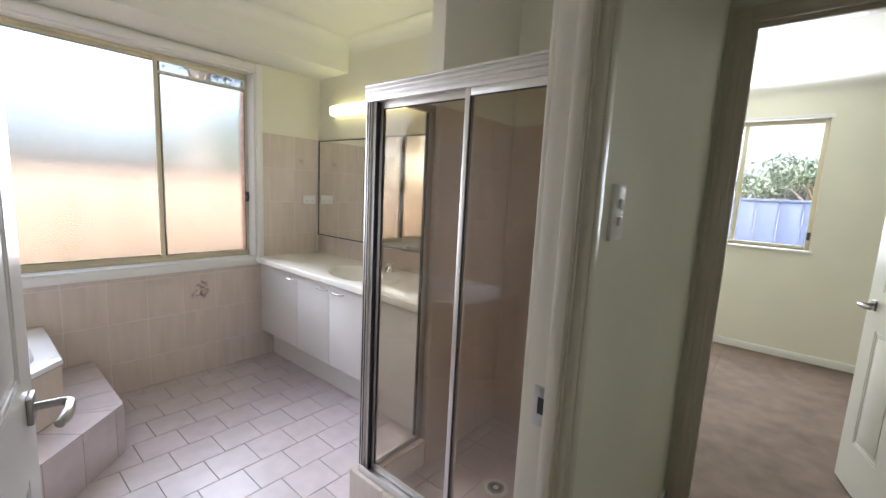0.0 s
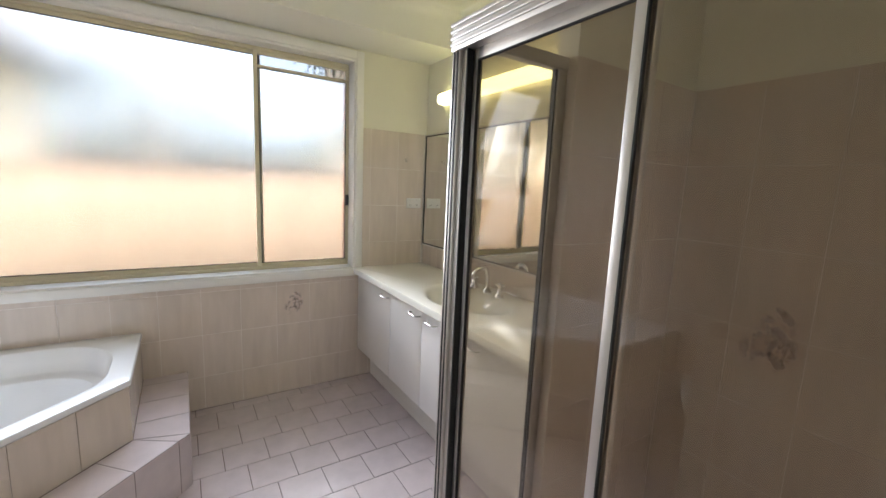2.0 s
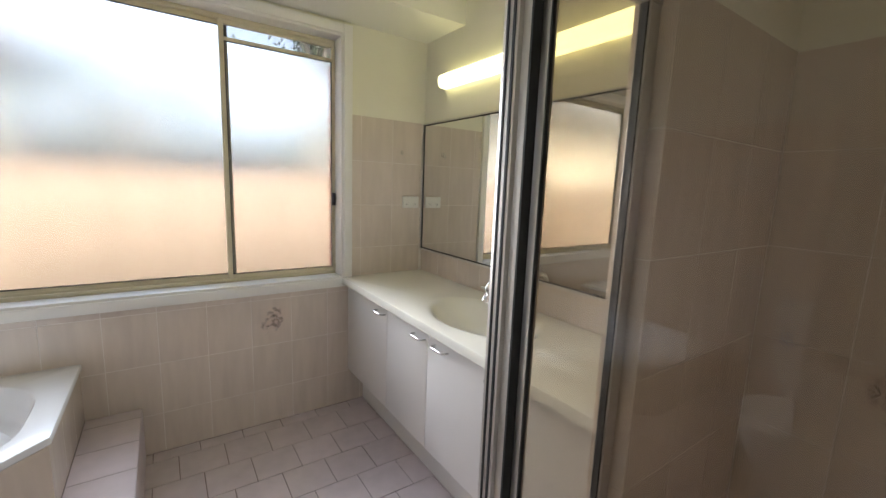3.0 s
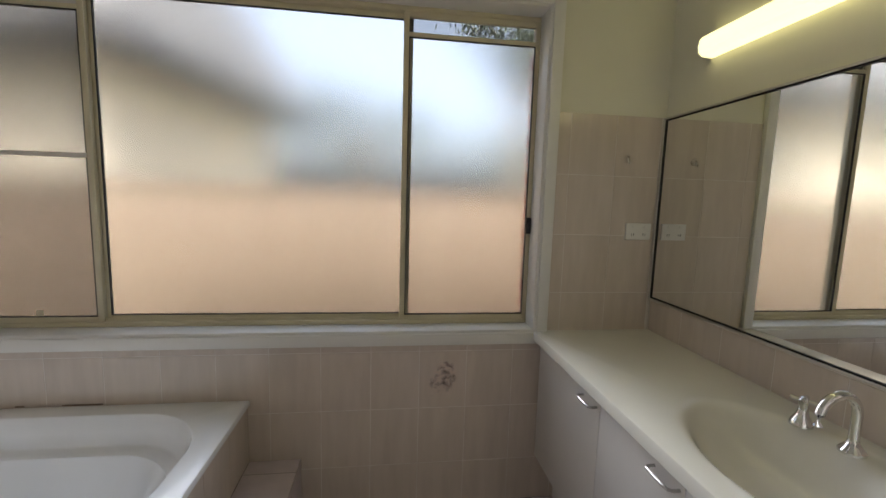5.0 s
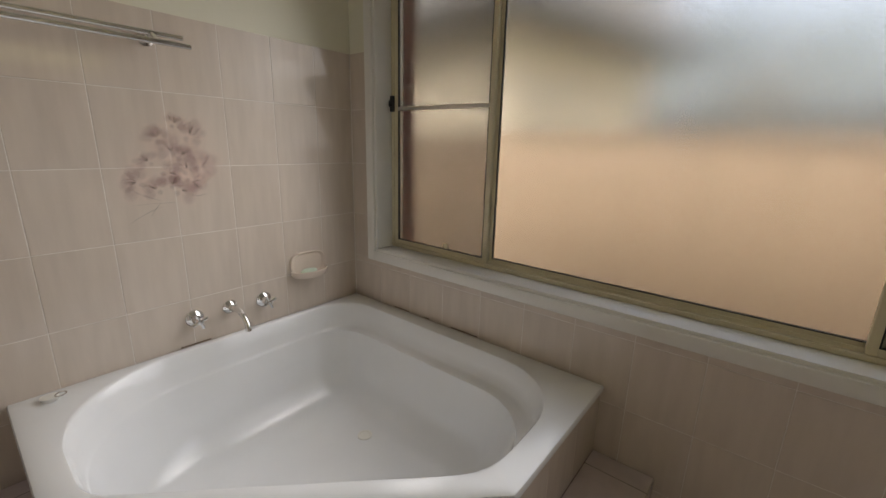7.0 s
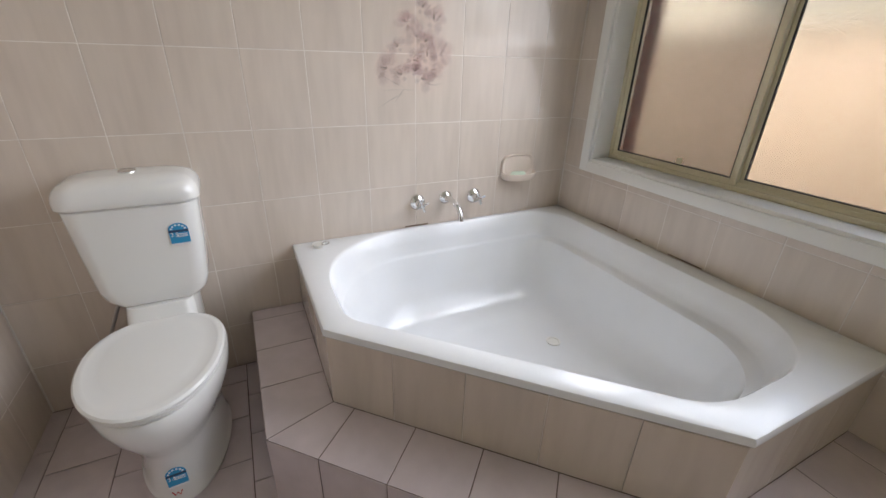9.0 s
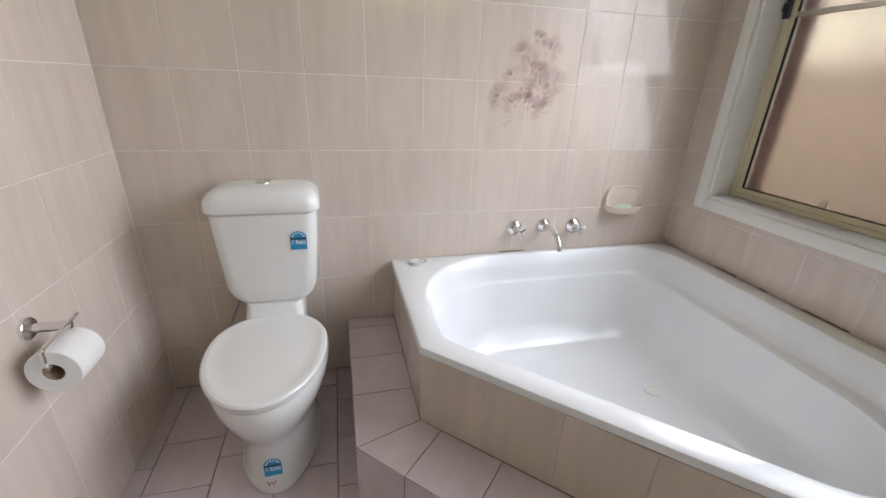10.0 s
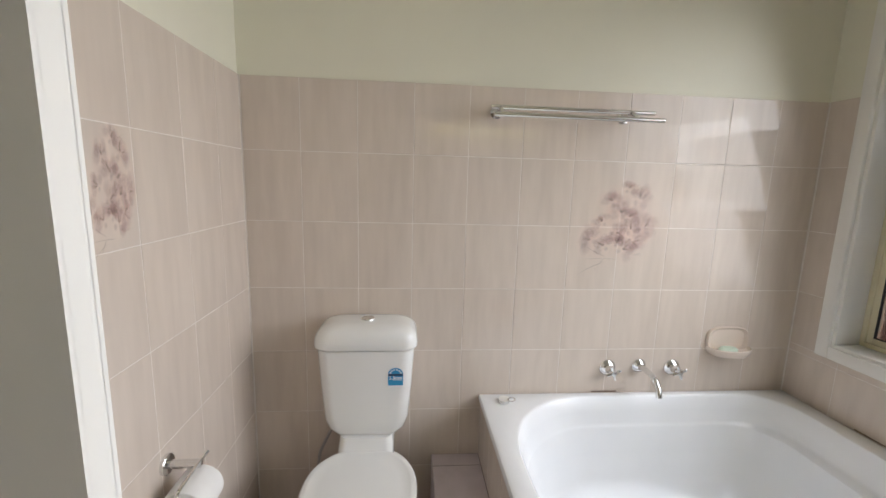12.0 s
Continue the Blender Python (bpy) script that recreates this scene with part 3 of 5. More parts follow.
for nm, b in (("baseboard_bedroom_east", (BED_E - 0.014, BED_E, BED_S, BED_N, 0, 0.07)), ("baseboard_hall", (D_E + 0.067, EAST, HALL_N - 0.014, HALL_N, 0, 0.07)), ("baseboard_bedroom_north", (BED_W, BED_E - 0.014, BED_N - 0.014, BED_N, 0, 0.07))):
    bm = bmesh.new()
    box(bm, *b, bevel=0.004)
    structure(nm, bm, M_TRIM, "white painted timber baseboard", "baseboard")


def window_bedroom():
    w = thing("window_2", (BED_E, -0.41, 0.99), "cream aluminium sliding window in the bedroom", "window", kind="structure")
    y0, y1, z0, z1 = -0.98, 0.16, 0.99, 2.12
    xf = BED_E + 0.04
    bm = boxes((xf, xf + 0.05, y0, y0 + 0.035, z0, z1), (xf, xf + 0.05, y1 - 0.035, y1, z0, z1), (xf, xf + 0.05, y0 + 0.035, y1 - 0.035, z1 - 0.035, z1), (xf, xf + 0.05, y0 + 0.035, y1 - 0.035, z0, z0 + 0.035), (xf + 0.012, xf + 0.036, -0.43, -0.395, z0 + 0.035, z1 - 0.035), bevel=0.002)
    part("window_frame", bm, M_CREAMALU, w)
    p = part("pane", boxes((xf + 0.022, xf + 0.027, y0 + 0.033, -0.43, z0 + 0.033, z1 - 0.033)), M_CLEAR, w, smooth=False)
    p.visible_shadow = False
    p = part("pane", boxes((xf + 0.022, xf + 0.027, -0.395, y1 - 0.033, z0 + 0.033, z1 - 0.033)), M_CLEAR, w, smooth=False)
    p.visible_shadow = False
    part("window_sill", boxes((BED_E - 0.02, xf, y0 - 0.02, y1 + 0.02, z0 - 0.025, z0), bevel=0.004), M_TRIM, w)
    part("window_head", boxes((BED_E - 0.012, xf, y0 - 0.02, y1 + 0.02, z1, z1 + 0.03), bevel=0.003), M_TRIM, w)
    bm = bmesh.new()
    box(bm, xf - 0.02, xf + 0.002, y0 + 0.008, y0 + 0.03, 1.08, 1.15, bevel=0.004)
    part("window_latch", bm, M_BLACK, w, "black plastic latch")


window_bedroom()


# ---- shower ----
SX, SY = 2.112, 0.425  # planes of the front screen and of the return
HOB = 0.165


def shower():
    hob = structure("shower_hob", boxes((2.078, SX + 0.065, SOUTH - B, SY + 0.045, -0.05, HOB - 0.006), (SX + 0.065, NIB_W + 0.004, SY - 0.04, SY + 0.045, -0.05, HOB - 0.006)), M_WGROUT, "tiled kerb below the shower screen", "kerb")
    tray = structure("shower_floor", boxes((SX + 0.065, EAST + B, SOUTH - B, SY - 0.04, -0.05, 0.034)), M_FGROUT, "recessed tiled shower floor", "floor")
    s = thing("shower_screen", (SX, 0, HOB), "silver-framed corner shower screen with a sliding glass door", "shower screen")
    zt, yh = 1.722, SOUTH + 0.002
    # header with ribs and bottom track
    header = part("header", boxes((SX - 0.024, SX + 0.024, yh, SY + 0.02, zt - 0.062, zt), bevel=0.002), M_ALU, s, "ribbed silver header rail")
    for k in range(4):
        z = zt - 0.052 + k * 0.014
        part("rib", boxes((SX - 0.028, SX - 0.0243, yh, SY + 0.02, z, z + 0.008), bevel=0.0015), M_ALU, header)
    part("bottom_track", boxes((SX - 0.02, SX + 0.02, yh, SY + 0.015, HOB, HOB + 0.022), (SX - 0.024, SX - 0.018, yh, SY + 0.015, HOB, HOB + 0.032), bevel=0.0015), M_ALU, s)
    part("return_header", boxes((SX + 0.024, NIB_W, SY - 0.016, SY + 0.016, zt - 0.045, zt - 0.012), bevel=0.002), M_ALU, s)
    part("return_track", boxes((SX + 0.02, NIB_W, SY - 0.014, SY + 0.014, HOB, HOB + 0.024), bevel=0.0015), M_ALU, s)
    # corner post of stepped extrusions
    za, zb = HOB + 0.022, zt - 0.062
    post = part("corner_post", boxes((SX - 0.02, SX + 0.018, SY - 0.012, SY + 0.02, za, zb), bevel=0.0018), M_ALU, s)
    part("post_channel", boxes((SX - 0.012, SX + 0.012, SY - 0.03, SY - 0.0118, za, zb), bevel=0.0018), M_ALU, s)
    part("post_channel", boxes((SX + 0.0178, SX + 0.034, SY - 0.008, SY + 0.012, za + 0.002, zb), bevel=0.0018), M_ALU, s)
    for b in ((SX - 0.0145, SX + 0.0145, SY - 0.034, SY - 0.0302), (SX - 0.0215, SX - 0.0198, SY - 0.006, SY - 0.001), (SX - 0.0215, SX - 0.0198, SY + 0.008, SY + 0.012)):
        part("seal", boxes((*b, za, zb)), M_RUBBER, post, "black rubber seal")
    part("wall_channel", boxes((NIB_W - 0.034, NIB_W - 0.001, SY - 0.014, SY + 0.014, HOB + 0.024, zt - 0.045), bevel=0.002), M_ALU, s)
    part("wall_channel", boxes((SX - 0.02, SX + 0.02, yh, yh + 0.025, HOB + 0.022, zt - 0.062), bevel=0.002), M_ALU, s)

    def leaf(name, y0, y1, x, w0, w1):
        a, b = HOB + 0.026, zt - 0.06
        bm = boxes((x - 0.008, x + 0.008, y0, y0 + w0, a, b), (x - 0.008, x + 0.008, y1 - w1, y1, a, b), (x - 0.007, x + 0.007, y0 + w0, y1 - w1, b - 0.026, b), (x - 0.007, x + 0.007, y0 + w0, y1 - w1, a, a + 0.026), bevel=0.0018)
        f = part(name, bm, M_ALU, s)
        p = part("pane", boxes((x - 0.0025, x + 0.0025, y0 + w0 - 0.004, y1 - w1 + 0.004, a + 0.022, b - 0.022)), M_SCREEN, f, "slightly bronze glass", smooth=False)
        p.visible_shadow = False
        for c in ((y0 + w0, y0 + w0 + 0.003, a + 0.026, b - 0.026), (y1 - w1 - 0.003, y1 - w1, a + 0.026, b - 0.026), (y0 + w0 + 0.003, y1 - w1 - 0.003, b - 0.029, b - 0.026)):
            part("seal", boxes((x - 0.009, x - 0.0026, *c)), M_RUBBER, f)
        return f

    leaf("fixed_panel", -0.038, SY - 0.035, SX + 0.010, 0.014, 0.016)
    leaf("sliding_door", yh + 0.024, -0.016, SX - 0.010, 0.02, 0.019)
    p = part("return_pane", boxes((SX + 0.03, NIB_W - 0.03, SY - 0.0025, SY + 0.0025, HOB + 0.02, zt - 0.04)), M_CLEAR, s, "clear glass return panel", smooth=False)
    p.visible_shadow = False
    part("return_seal", boxes((NIB_W - 0.038, NIB_W - 0.034, SY - 0.009, SY + 0.009, HOB + 0.024, zt - 0.045), (SX + 0.034, SX + 0.038, SY - 0.009, SY + 0.009, HOB + 0.024, zt - 0.045)), M_RUBBER, s)
    # drain
    d = thing("shower_drain", (2.55, 0.04, 0.04), "round white slotted floor drain in the shower", "drain")
    bm = bmesh.new()
    lathe(bm, [(0.056, 0), (0.056, 0.003), (0.052, 0.0045), (0.045, 0.0035), (0.0, 0.0035)], (2.55, 0.04, 0.0405), n=32)
    part("flange", bm, M_PLASTIC, d)
    for k in range(16):
        bm = bmesh.new()
        box(bm, 0.014, 0.040, -0.0022 - 0.001, 0.0022 + 0.001, 0.0032, 0.0042)
        bmesh.ops.transform(bm, matrix=Matrix.Translation((2.55, 0.04, 0.0405)) @ Matrix.Rotation(2 * math.pi * k / 16, 4, "Z"), verts=bm.verts)
        part("slot", bm, M_BLACK, d)
    # wire shelf in the corner
    yc = SOUTH
    r = thing("shower_shelf", (EAST, yc, 1.58), "chrome wire corner shelf high on the shower wall", "shelf")
    for z, rad in ((1.575, 0.0055), (1.615, 0.005)):
        bm = bmesh.new()
        pipe(bm, [(EAST, yc + 0.285, z), (EAST - 0.05, yc + 0.27, z), (EAST - 0.13, yc + 0.175, z), (EAST - 0.205, yc + 0.05, z), (EAST - 0.21, yc, z)], rad, 8)
        part("rim", bm, M_CHROME, r)
    for k in range(8):
        bm = bmesh.new()
        f = (k + 0.5) / 8
        x = EAST - 0.20 * f
        y = yc + 0.275 * (1 - f) + 0.06 * math.sin(math.pi * f)
        pipe(bm, [(x, yc, 1.575), (x, y, 1.575), (x, y + 0.002, 1.595), (x, y, 1.615)], 0.002, 6)
        part("wire", bm, M_CHROME, r)
    return hob, tray


shower_hob, shower_floor = shower()


# ---- vanity ----
VX, VTOP = 2.508, 0.788


def bar_handle(parent, x, y, z):
    bm = bmesh.new()
    pts = [(x, y - 0.045, z), (x - 0.018, y - 0.045, z)] + [(x - 0.026, y - 0.038, z), (x - 0.028, y - 0.02, z), (x - 0.028, y + 0.02, z), (x - 0.026, y + 0.038, z)] + [(x - 0.018, y + 0.045, z), (x, y + 0.045, z)]
    pipe(bm, pts, 0.0042, 10)
    part("handle", bm, M_BRUSHED, parent, "satin metal bow handle")


def vanity():
    y_s, y_n = NIB_N, NORTH
    v = thing("vanity_cabinet", (2.8, (y_s + y_n) / 2, 0), "white laminate vanity cabinet with recessed kickboard", "cabinet")
    fx = 2.546
    part("body", boxes((fx + 0.019, EAST - 0.002, y_s + 0.002, y_n - 0.002, 0.215, VTOP - 0.142), (fx + 0.019, fx + 0.035, y_s + 0.002, y_n - 0.002, VTOP - 0.142, VTOP - 0.043)), M_CAB, v)
    part("kickboard", boxes((2.645, EAST - 0.01, y_s + 0.002, y_n - 0.002, 0.001, 0.214)), M_CAB, v)
    splits = [y_n - 0.004, 1.70, 1.325, 0.955, y_s + 0.004]
    handles = [1.765, 1.388, 1.222, 0.89]
    for a, b, h in zip(splits, splits[1:], handles):
        bm = bmesh.new()
        box(bm, fx, fx + 0.018, b + 0.0015, a - 0.0015, 0.213, VTOP - 0.042, bevel=0.0012)
        d = part("door", bm, M_CAB, v)
        bar_handle(d, fx, h, 0.697)
    # moulded top with an oval bowl
    t = thing("countertop", (2.8, 1.4, VTOP - 0.04), "cream moulded vanity top with an integral oval basin", "countertop")
    c = Vector((2.785, 1.272))
    ra, rb = 0.178, 0.29
    corner = [math.atan2(y - c.y, x - c.x) for x in (VX, EAST - 0.002) for y in (y_s + 0.002, y_n - 0.002)]
    angs = sorted({round(a % (2 * math.pi), 5) for a in corner} | {round(2 * math.pi * i / 72, 5) for i in range(72)})

    def rect(e):
        p = [Vector(q) for q in ((VX + e, y_s + 0.002), (EAST - 0.002, y_s + 0.002), (EAST - 0.002, y_n - 0.002), (VX + e, y_n - 0.002))]
        return by_angle(p, c, angs)

    def oval(k, z, shift=0.0):
        return [(c.x + shift + ra * k * math.cos(a) * (1 + 0.08 * math.cos(2 * a)), c.y + rb * k * math.sin(a), z) for a in angs]

    rings = [[(p.x, p.y, VTOP - 0.042) for p in rect(0.006)], [(p.x, p.y, VTOP - 0.038) for p in rect(0)], [(p.x, p.y, VTOP - 0.010) for p in rect(0)], [(p.x, p.y, VTOP - 0.003) for p in rect(0.003)], [(p.x, p.y, VTOP) for p in rect(0.010)]]
    rings += [oval(k, VTOP - z) for k, z in ((1.13, 0.0), (1.09, 0.0008), (1.05, 0.003), (1.01, 0.008), (0.97, 0.017), (0.92, 0.032), (0.85, 0.054), (0.76, 0.076), (0.64, 0.096), (0.50, 0.112), (0.35, 0.123), (0.2, 0.130), (0.09, 0.134))]
    bm = bmesh.new()
    rows = loft(bm, rings, closed_ends=False)
    bm.faces.new(rows[-1][::-1])
    part("slab", bm, M_TOP, t)
    bm = bmesh.new()
    lathe(bm, [(0.024, 0), (0.024, 0.003), (0.018, 0.004), (0.014, 0.001), (0.0, 0.001)], (c.x, c.y, VTOP - 0.134), n=24)
    part("plug_waste", bm, M_CHROME, t, "chrome plug waste")
    # tap set
    tp = thing("basin_taps", (2.945, 1.31, VTOP), "chrome gooseneck basin spout with two cross-head taps", "tap")
    sx, sy = 2.945, 1.312
    bm = bmesh.new()
    lathe(bm, [(0.026, 0), (0.026, 0.006), (0.018, 0.016), (0.012, 0.024), (0.0115, 0.03)], (sx, sy, VTOP), n=24)
    pts = [(sx, sy, VTOP + 0.01), (sx, sy, VTOP + 0.085)] + arc((sx - 0.05, sy, VTOP + 0.09), 0.05, 0, math.pi * 0.95, 14, (1, 0, 0), (0, 0, 1)) + [(sx - 0.102, sy, VTOP + 0.07)]
    pipe(bm, pts, 0.0105, 14)
    part("spout", bm, M_CHROME, tp)
    for y in (1.43, 1.205):
        bm = bmesh.new()
        lathe(bm, [(0.026, 0), (0.026, 0.005), (0.022, 0.014), (0.013, 0.03), (0.011, 0.045), (0.011, 0.06), (0.013, 0.064), (0.008, 0.075), (0.0, 0.077)], (sx, y, VTOP), n=24)
        h = part("tap", bm, M_CHROME, tp)
        bm = bmesh.new()
        for ang in (0.5, 0.5 + math.pi / 2):
            dx, dy = 0.028 * math.cos(ang), 0.028 * math.sin(ang)
            pipe(bm, [(sx - dx, y - dy, VTOP + 0.066), (sx - dx * 0.8, y - dy * 0.8, VTOP + 0.066), (sx, y, VTOP + 0.066), (sx + dx * 0.8, y + dy * 0.8, VTOP + 0.066), (sx + dx, y + dy, VTOP + 0.066)], [0.006, 0.0065, 0.0045, 0.0065, 0.006], 10)
        part("cross_head", bm, M_CHROME, h)
    q = thing("plastic_clip", (2.815, 1.247, VTOP - 0.128), "small blue and grey plastic clip lying in the basin", "clip")
    bm = bmesh.new()
    box(bm, -0.032, 0.006, -0.006, 0.006, 0, 0.008, bevel=0.002)
    bmesh.ops.transform(bm, matrix=pose(2.815, 1.247, VTOP - 0.128, 0, 0, -80), verts=bm.verts)
    part("jaw", bm, M_BRUSHED, q)
    bm = bmesh.new()
    box(bm, 0.006, 0.034, -0.007, 0.007, 0, 0.009, bevel=0.002)
    bmesh.ops.transform(bm, matrix=pose(2.815, 1.247, VTOP - 0.128, 0, 0, -80), verts=bm.verts)
    part("grip", bm, M_NAVY, q, "dark blue plastic grip")


vanity()


def mirror():
    y0, y1, z0, z1 = NIB_N + 0.02, NORTH - 0.004, 0.926, 1.708
    m = thing("mirror", (EAST, (y0 + y1) / 2, z0), "wide frameless-look mirror in a thin silver frame", "mirror")
    part("glass", boxes((EAST - 0.006, EAST - 0.001, y0 + 0.004, y1 - 0.004, z0 + 0.004, z1 - 0.004)), M_MIRROR, m, "mirror glass", smooth=False)
    f = 0.008
    for j0, j1, k0, k1 in ((y0, y0 + f, z0, z1), (y1 - f, y1, z0, z1), (y0 + f, y1 - f, z1 - f, z1), (y0 + f, y1 - f, z0, z0 + f)):
        part("frame", boxes((EAST - 0.014, EAST - 0.0005, j0, j1, k0, k1), bevel=0.0015), M_ALU, m, "thin silver frame bar")
    e, d = f, f + 0.005
    for j0, j1, k0, k1 in ((y0 + e, y0 + d, z0 + e, z1 - e), (y1 - d, y1 - e, z0 + e, z1 - e), (y0 + d, y1 - d, z1 - d, z1 - e), (y0 + d, y1 - d, z0 + e, z0 + d)):
        part("gasket", boxes((EAST - 0.0105, EAST - 0.0062, j0, j1, k0, k1)), M_RUBBER, m, "black rubber gasket")
    # light above
    l = thing("wall_light", (EAST, 1.4, 1.92), "lit fluorescent batten with a cream diffuser above the mirror", "lamp")
    part("backplate", boxes((EAST, EAST + B, 0.79, 2.005, 1.885, 1.955), bevel=0.002), M_PLASTIC, l)
    bm = bmesh.new()
    prof = [(EAST + 0.006, 1.882), (EAST - 0.035, 1.884), (EAST - 0.050, 1.896), (EAST - 0.054, 1.918), (EAST - 0.050, 1.942), (EAST - 0.034, 1.956), (EAST + 0.006, 1.958)]
    loft(bm, [[(x, y, z) for x, z in prof] for y in (0.80, 2.0)])
    part("diffuser", bm, M_TUBE, l, "lit ribbed diffuser")
    for y in (0.792, 2.0):
        bm = bmesh.new()
        loft(bm, [[(x - 0.001 * (x < EAST), yy, z) for x, z in prof] for yy in (y, y + 0.008)])
        part("end_cap", bm, M_PLASTIC, l)


mirror()


def power_point(x0, x1, z0, z1):
    o = thing("power_point", ((x0 + x1) / 2, NORTH, z0), "white double power point on the tiled wall", "power outlet")
    bm = bmesh.new()
    box(bm, x0, x1, NORTH - 0.010, NORTH + 0.001, z0, z1, bevel=0.003)
    part("plate", bm, M_PLASTIC, o)
    w = x1 - x0
    for k in (0.27, 0.73):
        bm = bmesh.new()
        c = x0 + w * k
        box(bm, c - 0.006, c + 0.006, NORTH - 0.013, NORTH - 0.009, z1 - 0.022, z1 - 0.008, bevel=0.002)
        part("rocker", bm, M_PLASTIC, o)
        for dx in (-0.006, 0.004):
            part("slot", boxes((c + dx, c + dx + 0.002, NORTH - 0.0108, NORTH - 0.0098, z0 + 0.018, z0 + 0.028)), M_BLACK, o)


power_point(2.898, 3.014, 1.190, 1.262)


def suction_hook(x, z):
    """A clear plastic hook on a sucker, on the tiles beside the mirror."""
    h = thing("suction_hook", (x, NORTH, z), "small clear plastic suction hook on the tiled wall", "hook")
    bm = bmesh.new()
    lathe(bm, [(0.017, 0), (0.017, 0.0012), (0.010, 0.004), (0.005, 0.008), (0.0, 0.009)], (x, NORTH, z), (0, -1, 0), 20)
    part("sucker", bm, M_CLEAR, h, "clear rubber sucker").visible_shadow = False
    bm = bmesh.new()
    pipe(bm, [(x, NORTH - 0.008, z + 0.004), (x, NORTH - 0.010, z - 0.012), (x, NORTH - 0.014, z - 0.020), (x, NORTH - 0.021, z - 0.020), (x, NORTH - 0.024, z - 0.013)], 0.0022, 8)
    part("hook", bm, M_CHROME, h)


suction_hook(2.883, 1.532)


# ---- bath and step ----
BZ = 0.517
BATH = [(0.002, 0.885), (0.616, 0.885), (1.338, 1.607), (1.338, NORTH - 0.002), (0.002, NORTH - 0.002)]
STEP = [(0.0, 0.698), (0.676, 0.698), (1.535, 1.550), (1.535, NORTH), (0.0, NORTH)]


def inset(poly, ds):
    """A polygon in the plan with each side moved inwards by its own distance."""
    n = len(poly)
    ls = []
    for i in range(n):
        p, q = Vector(poly[i]), Vector(poly[(i + 1) % n])
        d = (q - p).normalized()
        nrm = Vector((-d.y, d.x))
        ls.append((p + nrm * ds[i], d))
    out = []
    for i in range(n):
        (p, d), (q, e) = ls[i - 1], ls[i]
        t = ((q - p).x * e.y - (q - p).y * e.x) / (d.x * e.y - d.y * e.x)
        out.append(p + d * t)
    return out


def bath():
    b = thing("corner_bath", (0.5, 1.6, 0.0), "white acrylic corner bath with a sculpted inner ledge", "bathtub")
    c = Vector((0.56, 1.60))
    outer = [Vector(p) for p in BATH]
    corner = [math.atan2(p.y - c.y, p.x - c.x) for p in outer]
    angs = sorted({round(a % (2 * math.pi), 5) for a in corner} | {round(2 * math.pi * i / 120, 5) for i in range(120)})

    def ring(poly, z):
        return [(p.x, p.y, z) for p in by_angle(poly, c, angs)]

    def well(d, z, r=1.0, ledge=0.0):
        # sides: south, diagonal, east, north, west
        p = inset(BATH, [0.072 + d, 0.070 + d, 0.085 + d + ledge * 0.7, 0.085 + d + ledge, 0.036 + d * 1.3])
        return ring(rounded(p, [0.36 * r, 0.13 * r, 0.22 * r, 0.27 * r, 0.17 * r], 10), z)

    lip = 0.029
    o0, o1, o2, o3 = inset(BATH, [0.004] * 5), outer, inset(BATH, [0.003] * 5), inset(BATH, [0.012] * 5)
    rings = [ring(inset(BATH, [0.02] * 5), BZ - lip), ring(o0, BZ - lip), ring(o1, BZ - lip + 0.005), ring(o1, BZ - 0.012), ring(o2, BZ - 0.004), ring(o3, BZ)]
    rings += [well(-0.006, BZ), well(-0.001, BZ - 0.0015), well(0.003, BZ - 0.007), well(0.014, BZ - 0.06), well(0.024, BZ - 0.10, 1.0, 0.003), well(0.026, BZ - 0.108, 1.0, 0.010), well(0.028, BZ - 0.112, 0.99, 0.026), well(0.031, BZ - 0.120, 0.98, 0.036)]
    rings += [well(0.050, BZ - 0.21, 0.93, 0.040), well(0.075, BZ - 0.30, 0.87, 0.045), well(0.105, BZ - 0.355, 0.80, 0.05), well(0.145, BZ - 0.382, 0.72, 0.05), well(0.21, BZ - 0.394, 0.6, 0.05)]
    bm = bmesh.new()
    loft(bm, rings, closed_ends=False)
    bm.faces.new([v for v in bm.verts[-len(angs):]])
    part("tub", bm, M_ACRYL, b)
    bm = bmesh.new()
    lathe(bm, [(0.03, 0), (0.03, 0.003), (0.024, 0.004), (0.02, 0.0015), (0.0, 0.0015)], (0.53, 1.82, BZ - 0.394), n=24)
    part("plug_waste", bm, M_PLASTIC, b, "white plug waste")
    # stained caulking against the walls
    for a0, a1 in ((0.30, 0.40), (0.50, 0.53), (0.66, 0.80)):
        part("caulk", boxes((a0, a1, NORTH - 0.003, NORTH - 0.0005, BZ - 0.002, BZ + 0.0014)), M_CAULK, b, "dark stained strip of caulk")
    for a0, a1 in ((1.36, 1.47),):
        part("caulk", boxes((0.0005, 0.003, a0, a1, BZ - 0.002, BZ + 0.0018)), M_CAULK, b, "dark stained strip of caulk")
    # body below the lip and the step round it
    body = structure("bath_surround", bmesh.new(), M_WGROUT, "tiled surround below the bath lip", "bath surround")
    bm = bmesh.new()
    inner = inset(BATH, [0.0089, 0.0089, 0.0089, 0.0, 0.0])
    loft(bm, [[(p.x, p.y, z) for p in inner] for z in (0.0, 0.12)])
    loft(bm, [[(p.x, p.y, z) for p in inner] for z in (0.0, BZ - 0.031)], closed_ends=False)
    body.data = mesh_of(bm, "bath_surround", M_WGROUT, False)
    step = structure("bath_step", bmesh.new(), M_FGROUT, "tiled step wrapped round the corner bath", "step")
    bm = bmesh.new()
    s = inset(STEP, [0.0012, 0.0012, 0.0012, 0.0, 0.0])
